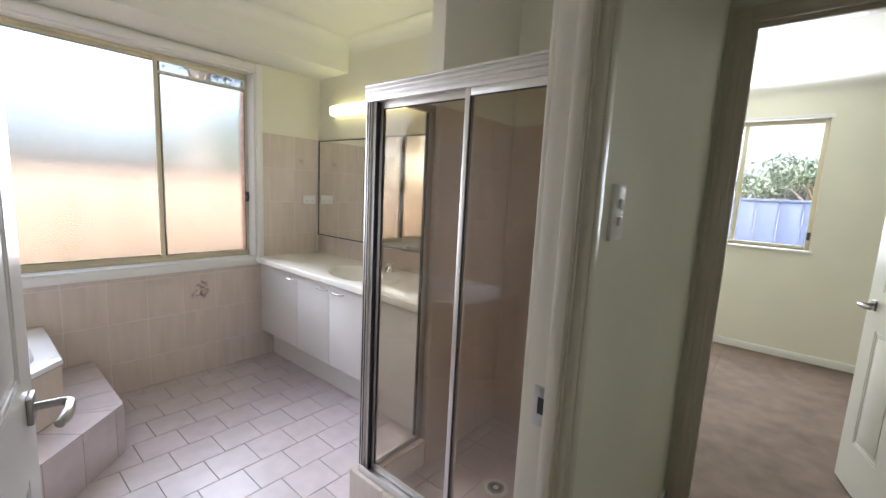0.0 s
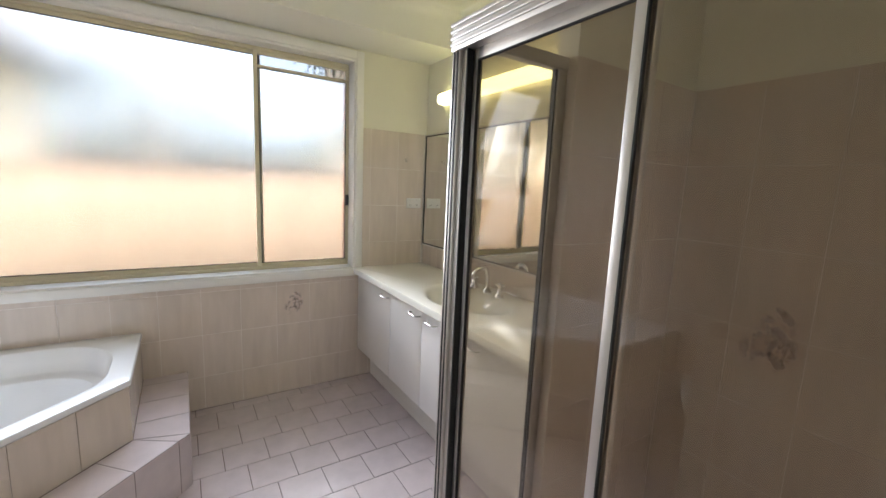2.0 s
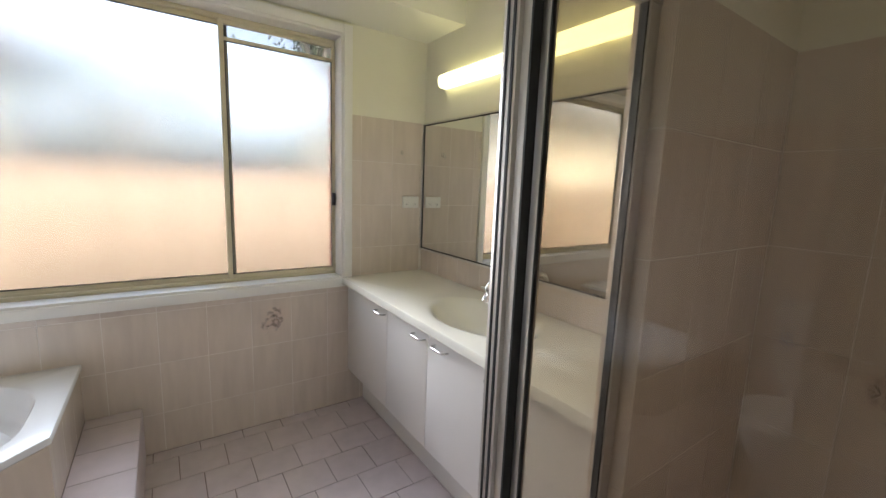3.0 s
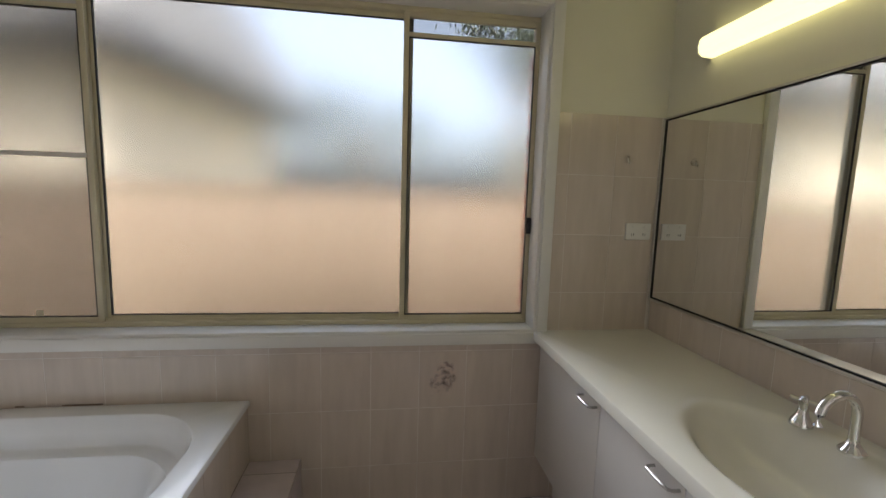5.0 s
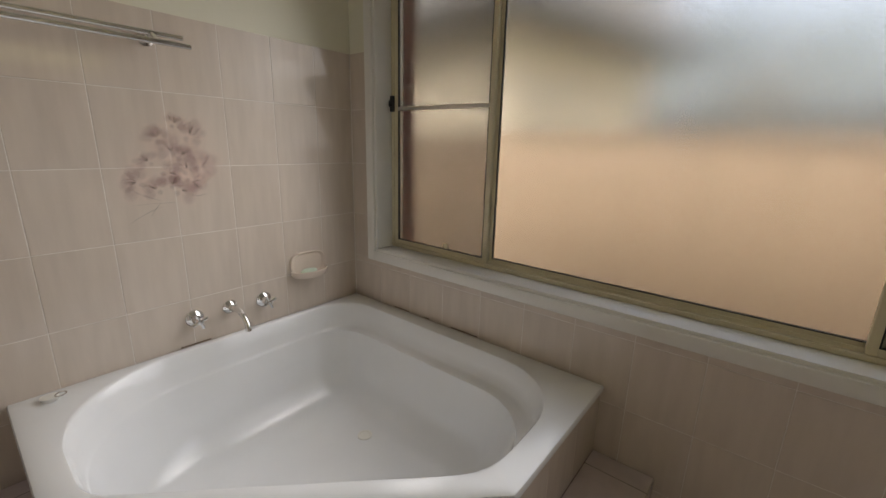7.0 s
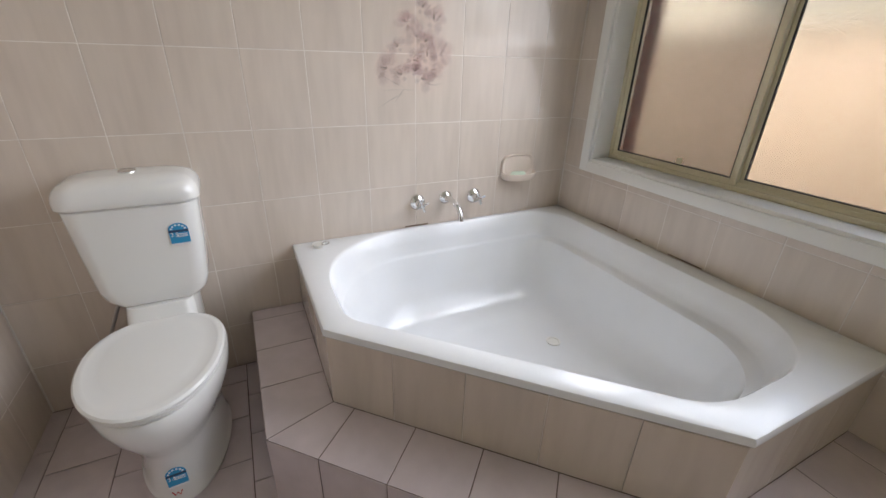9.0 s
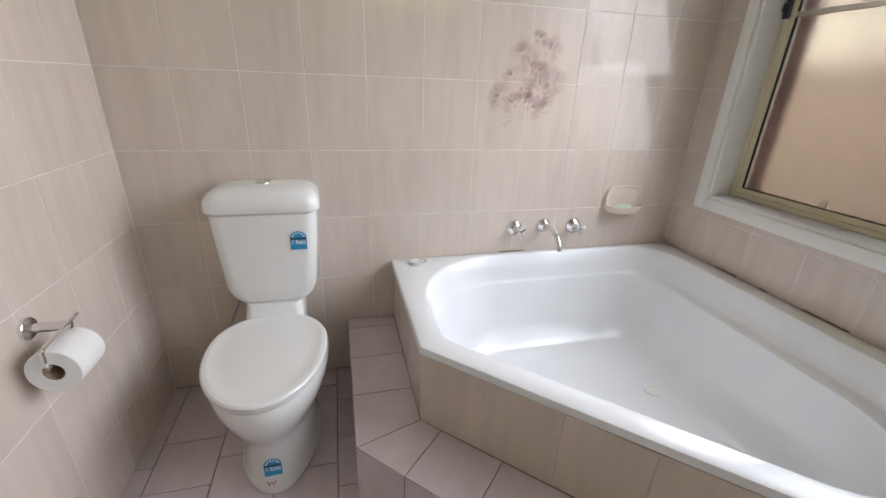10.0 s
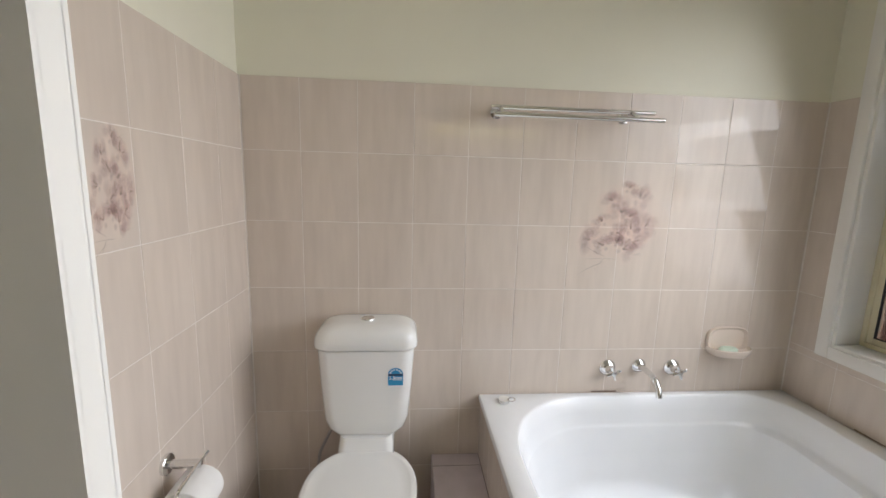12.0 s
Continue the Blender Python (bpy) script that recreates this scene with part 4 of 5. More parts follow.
    outline = [s[0], s[1], s[2], s[3], inner[3], inner[2], inner[1], inner[0]]
    loft(bm, [[(p.x, p.y, z) for p in outline] for z in (-0.05, 0.2458)])
    step.data = mesh_of(bm, "bath_step", M_FGROUT, False)
    return body, step


bath_surround, bath_step = bath()


def wall_tap(name, y, z):
    t = thing(name, (0, y, z), "chrome cross-head bath tap on the tiled wall", "tap", "bath taps")
    bm = bmesh.new()
    lathe(bm, [(0.034, 0), (0.034, 0.004), (0.030, 0.010), (0.017, 0.018), (0.013, 0.028), (0.013, 0.045), (0.015, 0.05), (0.010, 0.062), (0.0, 0.064)], (0, y, z), (1, 0, 0), 24)
    part("body", bm, M_CHROME, t)
    bm = bmesh.new()
    for ang in (0.35, 0.35 + math.pi / 2):
        dy, dz = 0.030 * math.cos(ang), 0.030 * math.sin(ang)
        pipe(bm, [(0.054, y - dy, z - dz), (0.054, y - dy * 0.8, z - dz * 0.8), (0.054, y, z), (0.054, y + dy * 0.8, z + dz * 0.8), (0.054, y + dy, z + dz)], [0.0055, 0.0065, 0.0045, 0.0065, 0.0055], 10)
    part("cross_head", bm, M_CHROME, t)


wall_tap("bath_tap", 1.421, 0.622)
wall_tap("bath_tap", 1.702, 0.622)


def bath_spout():
    s = thing("bath_spout", (0, 1.557, 0.63), "chrome swan-neck bath spout on the tiled wall", "tap")
    y, z = 1.557, 0.63
    bm = bmesh.new()
    lathe(bm, [(0.030, 0), (0.030, 0.004), (0.024, 0.012), (0.014, 0.02), (0.012, 0.03)], (0, y, z), (1, 0, 0), 24)
    part("rose", bm, M_CHROME, s)
    bm = bmesh.new()
    pipe(bm, [(0.01, y, z), (0.05, y, z + 0.004), (0.09, y, z + 0.002), (0.125, y, z - 0.012), (0.148, y, z - 0.038), (0.152, y, z - 0.062)], [0.012, 0.012, 0.0115, 0.0115, 0.0115, 0.012], 14)
    part("spout", bm, M_CHROME, s)


bath_spout()


def soap_dish():
    s = thing("soap_dish", (0, 1.945, 0.69), "blush ceramic soap dish set in the wall tiles", "soap dish")
    y0, y1, z0, z1 = 1.838, 2.022, 0.688, 0.80
    bm = bmesh.new()
    # a shell: arched back and a scooped tray
    n = 24
    rings = []
    for k, (dx, sc) in enumerate(((0.0, 1.0), (0.010, 1.0), (0.014, 0.96), (0.010, 0.86), (0.006, 0.80))):
        pts = []
        for i in range(n):
            a = 2 * math.pi * i / n
            u = math.copysign(abs(math.cos(a)) ** 0.6, math.cos(a))
            v = math.copysign(abs(math.sin(a)) ** 0.6, math.sin(a))
            pts.append((dx, (y0 + y1) / 2 + u * (y1 - y0) / 2 * sc, (z0 + z1) / 2 + v * (z1 - z0) / 2 * sc))
        rings.append(pts)
    loft(bm, rings)
    part("back", bm, M_SOAPDISH, s)
    bm = bmesh.new()
    rings = []
    for sc, z in ((0.86, 0.686), (0.97, 0.700), (1.0, 0.716), (0.96, 0.718), (0.88, 0.708), (0.7, 0.702)):
        rings.append([(0.004 + 0.072 * sc * max(0, math.sin(a)) ** 0.7, (y0 + y1) / 2 + math.cos(a) * (y1 - y0) / 2 * sc, z) for a in [math.pi * i / 20 for i in range(21)]])
    loft(bm, rings)
    part("tray", bm, M_SOAPDISH, s)
    q = thing("soap_bar", (0.034, 1.93, 0.71), "worn pale green bar of soap in the dish", "soap")
    bm = bmesh.new()
    loft(bm, [[(0.036 + 0.022 * k * math.cos(a), 1.915 + 0.04 * k * math.sin(a), z) for a in [2 * math.pi * i / 20 for i in range(20)]] for k, z in ((0.7, 0.7035), (1, 0.708), (1, 0.716), (0.8, 0.722), (0.3, 0.724))])
    part("bar", bm, M_SOAP, q)


soap_dish()


def shower_dish():
    s = thing("soap_dish", (EAST, -0.30, 1.17), "blush ceramic soap dish on the shower wall", "soap dish")
    yc, z = -0.302, 1.168
    bm = bmesh.new()
    box(bm, EAST - 0.010, EAST, yc - 0.085, yc + 0.085, z - 0.01, z + 0.09, bevel=0.004)
    part("back", bm, M_SOAPDISH, s)
    bm = bmesh.new()
    loft(bm, [[(EAST - 0.004 - 0.075 * k * max(0, math.sin(a)) ** 0.7, yc + 0.088 * k * math.cos(a), zz) for a in [math.pi * i / 20 for i in range(21)]] for k, zz in ((0.8, z - 0.012), (1.0, z + 0.006), (1.0, z + 0.016), (0.9, z + 0.017), (0.8, z + 0.006))])
    part("tray", bm, M_SOAPDISH, s)


shower_dish()


def towel_rail():
    r = thing("towel_rail", (0, 1.2, 1.62), "double chrome towel rail on the tiled wall", "towel rail")
    for y in (0.905, 1.386):
        bm = bmesh.new()
        lathe(bm, [(0.024, 0), (0.024, 0.006), (0.013, 0.010), (0.011, 0.02), (0.011, 0.05), (0.0, 0.052)], (0, y, 1.62), (1, 0, 0), 18)
        pipe(bm, [(0.04, y, 1.622), (0.06, y, 1.627), (0.09, y, 1.612), (0.122, y, 1.595)], 0.009, 12)
        part("bracket", bm, M_CHROME, r)
    for x, z in ((0.06, 1.629), (0.122, 1.595)):
        bm = bmesh.new()
        lathe(bm, [(0.0, 0), (0.0085, 0.001), (0.0085, 0.602), (0.0, 0.603)], (x, 0.873, z), (0, 1, 0), 14)
        part("bar", bm, M_CHROME, r)


towel_rail()


def ring_plug():
    p = thing("bath_plug", (0.075, 0.985, BZ), "white rubber bath plug lying on the bath rim", "plug")
    bm = bmesh.new()
    lathe(bm, [(0.019, 0), (0.021, 0.003), (0.023, 0.012), (0.023, 0.014), (0.012, 0.0145), (0.0, 0.0145)], (0.072, 0.975, BZ), n=20)
    part("stopper", bm, M_PLASTIC, p)
    bm = bmesh.new()
    pipe(bm, arc((0.085, 1.0, BZ + 0.0165), 0.013, 0, 2 * math.pi, 20, (1, 0.1, 0), (0, 1, 0.15)), 0.0022, 8)
    part("ring", bm, M_CHROME, p)


ring_plug()


# ---- toilet ----
TY = 0.449


def toilet():
    t = thing("toilet", (0.35, TY, 0), "white close-coupled toilet with the lid down", "toilet")

    def egg(z, x0, x1, b, n=40, sq=0.85):
        """A pan-like outline: x0 at the back, x1 at the front, half width b."""
        xm = x0 + (x1 - x0) * 0.42
        out = []
        for i in range(n):
            a = 2 * math.pi * i / n
            ca, sa = math.cos(a), math.sin(a)
            if ca >= 0:
                out.append((xm + (x1 - xm) * ca, TY + b * sa, z))
            else:
                out.append((xm - (xm - x0) * abs(ca) ** sq, TY + b * math.copysign(abs(sa) ** sq, sa), z))
        return out

    bm = bmesh.new()
    loft(bm, [egg(0.0, 0.12, 0.572, 0.128), egg(0.012, 0.12, 0.574, 0.131), egg(0.03, 0.12, 0.568, 0.122), egg(0.12, 0.13, 0.562, 0.116), egg(0.18, 0.13, 0.570, 0.120), egg(0.21, 0.13, 0.583, 0.130), egg(0.25, 0.13, 0.606, 0.148), egg(0.29, 0.13, 0.626, 0.166), egg(0.33, 0.13, 0.638, 0.177), egg(0.365, 0.13, 0.642, 0.180), egg(0.376, 0.13, 0.638, 0.177), egg(0.379, 0.135, 0.630, 0.172)])
    part("pan", bm, M_CERAMIC, t)
    # neck up to the cistern
    bm = bmesh.new()

    def rrect(z, x0, x1, b, r, n=6):
        return [(p.x, p.y, z) for p in rounded([(x0, TY - b), (x1, TY - b), (x1, TY + b), (x0, TY + b)], [r] * 4, n)]

    loft(bm, [rrect(0.30, 0.03, 0.25, 0.10, 0.03), rrect(0.375, 0.02, 0.235, 0.098, 0.03), rrect(0.43, 0.012, 0.205, 0.096, 0.03), rrect(0.458, 0.012, 0.195, 0.092, 0.03)])
    part("neck", bm, M_CERAMIC, t)
    bm = bmesh.new()
    loft(bm, [rrect(0.452, 0.02, 0.165, 0.095, 0.03), rrect(0.462, 0.010, 0.180, 0.118, 0.04), rrect(0.485, 0.004, 0.188, 0.138, 0.045), rrect(0.52, 0.002, 0.192, 0.149, 0.045), rrect(0.65, 0.002, 0.195, 0.160, 0.045), rrect(0.781, 0.002, 0.198, 0.168, 0.045), rrect(0.785, 0.006, 0.192, 0.162, 0.045), rrect(0.792, 0.010, 0.186, 0.156, 0.04)])
    part("cistern", bm, M_CERAMIC, t)
    bm = bmesh.new()
    loft(bm, [rrect(0.7885, 0.006, 0.196, 0.168, 0.046), rrect(0.7895, 0.002, 0.204, 0.176, 0.048), rrect(0.793, 0.001, 0.206, 0.178, 0.048), rrect(0.812, 0.001, 0.206, 0.178, 0.048), rrect(0.828, 0.002, 0.203, 0.175, 0.048), rrect(0.841, 0.005, 0.197, 0.168, 0.048), rrect(0.851, 0.011, 0.187, 0.158, 0.047), rrect(0.858, 0.019, 0.174, 0.143, 0.045), rrect(0.8625, 0.030, 0.158, 0.120, 0.04), rrect(0.8655, 0.05, 0.14, 0.09, 0.03)])
    lid = part("cistern_lid", bm, M_CERAMIC, t)
    bm = bmesh.new()
    lathe(bm, [(0.024, 0), (0.024, 0.004), (0.021, 0.006), (0.019, 0.0045), (0.0, 0.005)], (0.095, TY, 0.8655), n=24)
    part("flush_button", bm, M_CHROME, lid, "round chrome dual flush button")
    # seat and lid
    bm = bmesh.new()
    loft(bm, [egg(0.380, 0.20, 0.634, 0.172), egg(0.384, 0.197, 0.640, 0.177), egg(0.391, 0.197, 0.640, 0.177), egg(0.395, 0.20, 0.632, 0.171)])
    part("seat", bm, M_SEAT, t)
    bm = bmesh.new()
    loft(bm, [egg(0.4005, 0.20, 0.640, 0.174), egg(0.402, 0.192, 0.651, 0.180), egg(0.410, 0.192, 0.652, 0.180), egg(0.415, 0.196, 0.646, 0.175), egg(0.4165, 0.203, 0.634, 0.166), egg(0.4160, 0.209, 0.624, 0.159), egg(0.4145, 0.213, 0.618, 0.155), egg(0.4155, 0.24, 0.58, 0.125), egg(0.4165, 0.29, 0.52, 0.07)])
    part("seat_lid", bm, M_SEAT, t)
    for y in (TY - 0.075, TY + 0.075):
        bm = bmesh.new()
        lathe(bm, [(0.011, 0), (0.011, 0.034), (0.008, 0.037), (0.0, 0.037)], (0.208, y, 0.374), n=16)
        part("hinge", bm, M_SEAT, t)
    # water rating labels
    def rating(x, y, z, w, lean, small):
        h = w * 1.55
        def put(u0, u1, v0, v1, d):
            b2 = bmesh.new()
            box(b2, 0, d, u0, u1, v0, v1)
            bmesh.ops.transform(b2, matrix=Matrix.Translation((x, y, z)) @ Matrix.Rotation(lean[0], 4, "Z") @ Matrix.Rotation(lean[1], 4, "Y"), verts=b2.verts)
            return b2
        b2 = put(-w / 2, w / 2, -h * 0.32, h * 0.22, 0.0008)
        lab = part("rating_label", b2, M_BLUE, t, "blue and white water rating label")
        part("label_band", put(-w / 2, w / 2, h * 0.12, h * 0.22, 0.0012), M_NAVY, lab)
        b2 = bmesh.new()
        pts = [(0, w / 2 * math.cos(a), h * 0.22 + w * 0.42 * math.sin(a)) for a in [math.pi * i / 16 for i in range(17)]]
        loft(b2, [pts, [(0.0008, p[1], p[2]) for p in pts]])
        bmesh.ops.transform(b2, matrix=Matrix.Translation((x, y, z)) @ Matrix.Rotation(lean[0], 4, "Z") @ Matrix.Rotation(lean[1], 4, "Y"), verts=b2.verts)
        part("label_arch", b2, M_BLUE, lab)
        for k in range(6):
            a = math.pi * (k + 0.5) / 6
            b2 = put(w * 0.36 * math.cos(a) - w * 0.05, w * 0.36 * math.cos(a) + w * 0.05, h * 0.22 + w * 0.3 * math.sin(a) - w * 0.05, h * 0.22 + w * 0.3 * math.sin(a) + w * 0.05, 0.0013)
            part("label_star", b2, M_WHITEINK, lab)
        for k in range(3):
            part("label_line", put(-w * 0.05 - 0.004, w * 0.42, h * (0.04 - 0.055 * k), h * (0.065 - 0.055 * k), 0.0013), M_WHITEINK, lab)
        part("label_foot", put(-w / 2, w / 2, -h * 0.40, -h * 0.32, 0.0009), M_WHITEINK, lab)
        cu = bpy.data.curves.new("label_digits", "FONT")
        cu.body, cu.size, cu.align_x, cu.extrude = "3.5", w * 0.34, "CENTER", 0.0003
        ob = new("label_digits", cu)
        dg = bpy.context.evaluated_depsgraph_get()
        me = bpy.data.meshes.new_from_object(ob.evaluated_get(dg))
        bpy.data.objects.remove(ob)
        me.materials.clear()
        me.materials.append(M_WHITEINK)
        txt = new("label_digits", me)
        txt.parent = lab
        txt.matrix_basis = Matrix.Translation((x, y, z)) @ Matrix.Rotation(lean[0], 4, "Z") @ Matrix.Rotation(lean[1], 4, "Y") @ Matrix.Translation((0.0012, -w * 0.24, -h * 0.04)) @ pose(0, 0, 0, 90, 0, 90)
    rating(0.1972, 0.553, 0.684, 0.052, (0.0, 0.025), False)
    rating(0.567, 0.452, 0.10, 0.05, (0.06, -0.06), True)
    bm = bmesh.new()
    pipe(bm, [(0.568, 0.430, 0.050), (0.568, 0.436, 0.034), (0.568, 0.442, 0.046), (0.568, 0.448, 0.034), (0.568, 0.454, 0.050)], 0.0016, 6)
    part("approval_mark", bm, M_RED, t, "small red zigzag mark")
    # stop tap behind
    v = thing("stop_tap", (0.03, 0.245, 0.17), "chrome stop tap on the wall beside the toilet", "tap")
    bm = bmesh.new()
    lathe(bm, [(0.024, 0), (0.024, 0.004), (0.012, 0.008), (0.010, 0.05), (0.018, 0.053), (0.018, 0.072), (0.0, 0.074)], (0, 0.245, 0.19), (1, 0, 0), 18)
    part("body", bm, M_CHROME, v)
    bm = bmesh.new()
    pipe(bm, [(0.035, 0.245, 0.19), (0.035, 0.245, 0.23), (0.04, 0.255, 0.30), (0.05, 0.30, 0.40), (0.06, 0.345, 0.455)], 0.006, 10)
    part("hose", bm, M_BRUSHED, v, "braided steel hose")


toilet()


def toilet_roll():
    h = thing("toilet_roll_holder", (0.575, 0, 0.656), "chrome toilet roll holder on the tiled wall", "toilet roll holder")
    x, z = 0.575, 0.656
    bm = bmesh.new()
    lathe(bm, [(0.026, 0), (0.026, 0.008), (0.024, 0.010), (0.011, 0.011), (0.011, 0.085), (0.0, 0.086)], (x, 0, z), (0, 1, 0), 22)
    part("post", bm, M_CHROME, h)
    bm = bmesh.new()
    pipe(bm, [(x - 0.022, 0.092, z + 0.020), (x - 0.006, 0.083, z + 0.008), (x + 0.05, 0.078, z - 0.002), (x + 0.0845, 0.0755, z - 0.007)], 0.0042, 10)
    pipe(bm, [(x + 0.084, 0.0755, z - 0.007), (x + 0.090, 0.0745, z - 0.014), (x + 0.091, 0.074, z - 0.046), (x + 0.088, 0.074, z - 0.0535), (x + 0.08, 0.074, z - 0.0548), (x - 0.03, 0.074, z - 0.0548)], 0.0042, 10)
    part("arm", bm, M_CHROME, h)
    r = thing("toilet_roll", (x, 0.07, z - 0.10), "white toilet paper roll on the chrome holder", "toilet roll")
    bm = bmesh.new()
    c = (x - 0.022, 0.074, z - 0.070)
    n = 40
    rings = []
    for rad, dx in ((0.021, 0.0), (0.051, 0.0), (0.0525, 0.002), (0.0525, 0.098), (0.051, 0.10), (0.021, 0.10)):
        rings.append([(c[0] + dx, c[1] + rad * math.cos(2 * math.pi * i / n), c[2] + rad * math.sin(2 * math.pi * i / n)) for i in range(n)])
    rows = loft(bm, rings, closed_ends=False)
    for i in range(n):
        bm.faces.new((rows[-1][i], rows[-1][(i + 1) % n], rows[0][(i + 1) % n], rows[0][i]))
    part("paper", bm, M_PAPER, r)
    bm = bmesh.new()
    rings = [[(c[0] + dx, c[1] + rad * math.cos(2 * math.pi * i / n), c[2] + rad * math.sin(2 * math.pi * i / n)) for i in range(n)] for rad, dx in ((0.0205, 0.001), (0.0205, 0.099), (0.0195, 0.099), (0.0195, 0.001))]
    rows = loft(bm, rings, closed_ends=False)
    for i in range(n):
        bm.faces.new((rows[-1][i], rows[-1][(i + 1) % n], rows[0][(i + 1) % n], rows[0][i]))
    part("core", bm, M_CARD, r, "brown cardboard core")


toilet_roll()


# ---- outdoors ----
def brick_leaf():
    """The outer skin of face brick, seen past the window's two jambs."""
    x0, x1, z0, z1 = WIN
    y0, y1 = NORTH + 0.160, NORTH + 0.268
    leaf = structure("wall_outer_brick", boxes((-0.3, x0 + 0.004, y0 + 0.004, y1 - 0.004, -0.3, 2.5), (x1 + 0.008, 3.4, y0 + 0.004, y1 - 0.004, -0.3, 2.5), (x0 + 0.004, x1 + 0.008, y0 + 0.004, y1 - 0.004, -0.3, z0 - 0.06)), M_RENDER, "red-brown face brick outside the window")
    me = mesh_of(boxes((-0.115, 0.115, 0, y1 - y0, 0, 0.076), bevel=0.003), "brick", M_BRICK, False)
    for k in range(15):
        for x in (x0 + 0.012 - 0.115, x1 + 0.004 + 0.115):
            ob = new("brick", me)
            ob.parent = leaf
            ob.matrix_basis = pose(x, y0, z0 - 0.05 + 0.086 * k)


brick_leaf()
# unseen ground, its pale brown set to bounce warm light onto the neighbour's wall
structure("ground", boxes((-300, 300, -300, 300, -0.6, -0.35)), M_GROUND, "unseen ground, pale brown to bounce warm light", "ground")


def fence(name, m, length, height, material, label):
    f = new(name)
    tagged(f, label, "fence")
    n = int(length / 0.4)
    bm = boxes((-0.01, 0.01, 0, 0.36, 0, height), bevel=0.004)
    me = mesh_of(bm, "fence_board", material)
    for k in range(n):
        ob = new("board", me)
        ob.parent = f
        ob.matrix_basis = pose(0, k * 0.4, 0)
    bm = boxes((-0.03, 0.03, 0, length, height, height + 0.05), bevel=0.004)
    ob = part("top_rail", bm, material, None)
    ob.parent = f
    for k in range(n):
        ob = new("cover_strip", bpy.data.meshes.get("cover_" + name) or mesh_of(boxes((-0.0125, 0.0125, -0.035, 0.003, 0, height)), "cover_" + name, material))
        ob.parent = f
        ob.matrix_basis = pose(0, k * 0.4, 0)
    f.matrix_basis = m
    return f


fence("boundary_fence", pose(-9, 3.9, -0.35, 0, 0, -90), 22, 1.72, M_FENCE, "tan painted steel boundary fence beyond the window")
fence("side_fence", pose(12.5, -9, -0.35, 0, 0, 0), 20, 1.83, M_BLUEFENCE, "blue-grey steel boundary fence beyond the bedroom")


def neighbour():
    """A single-storey house whose flank runs away from the fence, under wide dark eaves."""
    h = new("neighbour_house")
    tagged(h, "cream rendered neighbour house with a grey hipped roof", "house")
    L, W, top, e = 3.9, 8.0, 2.85, 0.6
    part("wall", boxes((-W, 0, 0, L, -0.35, top)), M_RENDER, h)
    bm = bmesh.new()
    lo = [(-W - e, -e, top + 0.2), (e, -e, top + 0.2), (e, L + e, top + 0.2), (-W - e, L + e, top + 0.2)]
    vs = [bm.verts.new(p) for p in lo] + [bm.verts.new((-W + 1.8, L / 2, top + 3.0)), bm.verts.new((-0.5, L / 2, top + 3.0))]
    for f in ((0, 1, 5, 4), (1, 2, 5), (2, 3, 4, 5), (3, 0, 4), (0, 3, 2, 1)):
        bm.faces.new([vs[i] for i in f])
    part("roof", bm, M_ROOF, h, smooth=False)
    part("fascia", boxes((-W - e, e, -e, L + e, top, top + 0.196)), M_FASCIA, h, "charcoal fascia and soffit")
    for b in ((-W - e, e + 0.1, -e - 0.1, -e - 0.002), (e + 0.002, e + 0.1, -e, L + e)):
        part("gutter", boxes((*b, top + 0.06, top + 0.19), bevel=0.02), M_FASCIA, h)
    h.matrix_basis = pose(-1.45, 5.7, 0, 0, 0, -14)


neighbour()


def tree(name, x, y, height, spread, seed, leaves=3000, low=0.4, leaf=1.0):
    rng = random.Random(seed)
    t = thing(name, (x, y, -0.35), "tall grey-green gum tree beyond the fence", "tree", "trees beyond the fences")
    bm = bmesh.new()
    pipe(bm, [(x, y, -0.4), (x + 0.1, y, height * 0.3), (x - 0.1, y + 0.1, height * 0.6), (x, y, height * 0.85)], [0.22, 0.17, 0.11, 0.04], 8)
    tips = []
    for k in range(9):
        a, z = rng.uniform(0, 6.28), height * rng.uniform(low, max(low + 0.08, 0.75))
        l = spread * rng.uniform(0.6, 1.0)
        p = Vector((x + math.cos(a) * l, y + math.sin(a) * l, z + height * rng.uniform(0.08, 0.28)))
        pipe(bm, [(x, y, z - 0.3), ((x + p.x) / 2, (y + p.y) / 2, (z + p.z) / 2 + 0.2), p], [0.09, 0.05, 0.02], 6)
        tips.append(p)
    tips.append(Vector((x, y, height * 0.9)))
    part("trunk", bm, M_BARK, t)
    verts, faces = [], []
    for p in tips:
        for k in range(leaves // 10):
            c = p + Vector((rng.gauss(0, spread * 0.26), rng.gauss(0, spread * 0.26), rng.gauss(0, height * 0.06)))
            s = rng.uniform(0.07, 0.16) * leaf
            q = Euler((rng.uniform(0, 6), rng.uniform(0, 6), rng.uniform(0, 6))).to_matrix()
            i = len(verts)
            verts += [c + q @ Vector(v) * s for v in ((-1, 0, 0), (0, -0.4, 0.1), (1, 0, 0), (0, 0.4, -0.1))]
            faces.append((i, i + 1, i + 2, i + 3))
    me = bpy.data.meshes.new("crown")
    me.from_pydata(verts, [], faces)
    me.materials.append(M_LEAF)
    ob = new("crown", me)
    ob.parent = t
    ob.matrix_parent_inverse = t.matrix_basis.inverted()


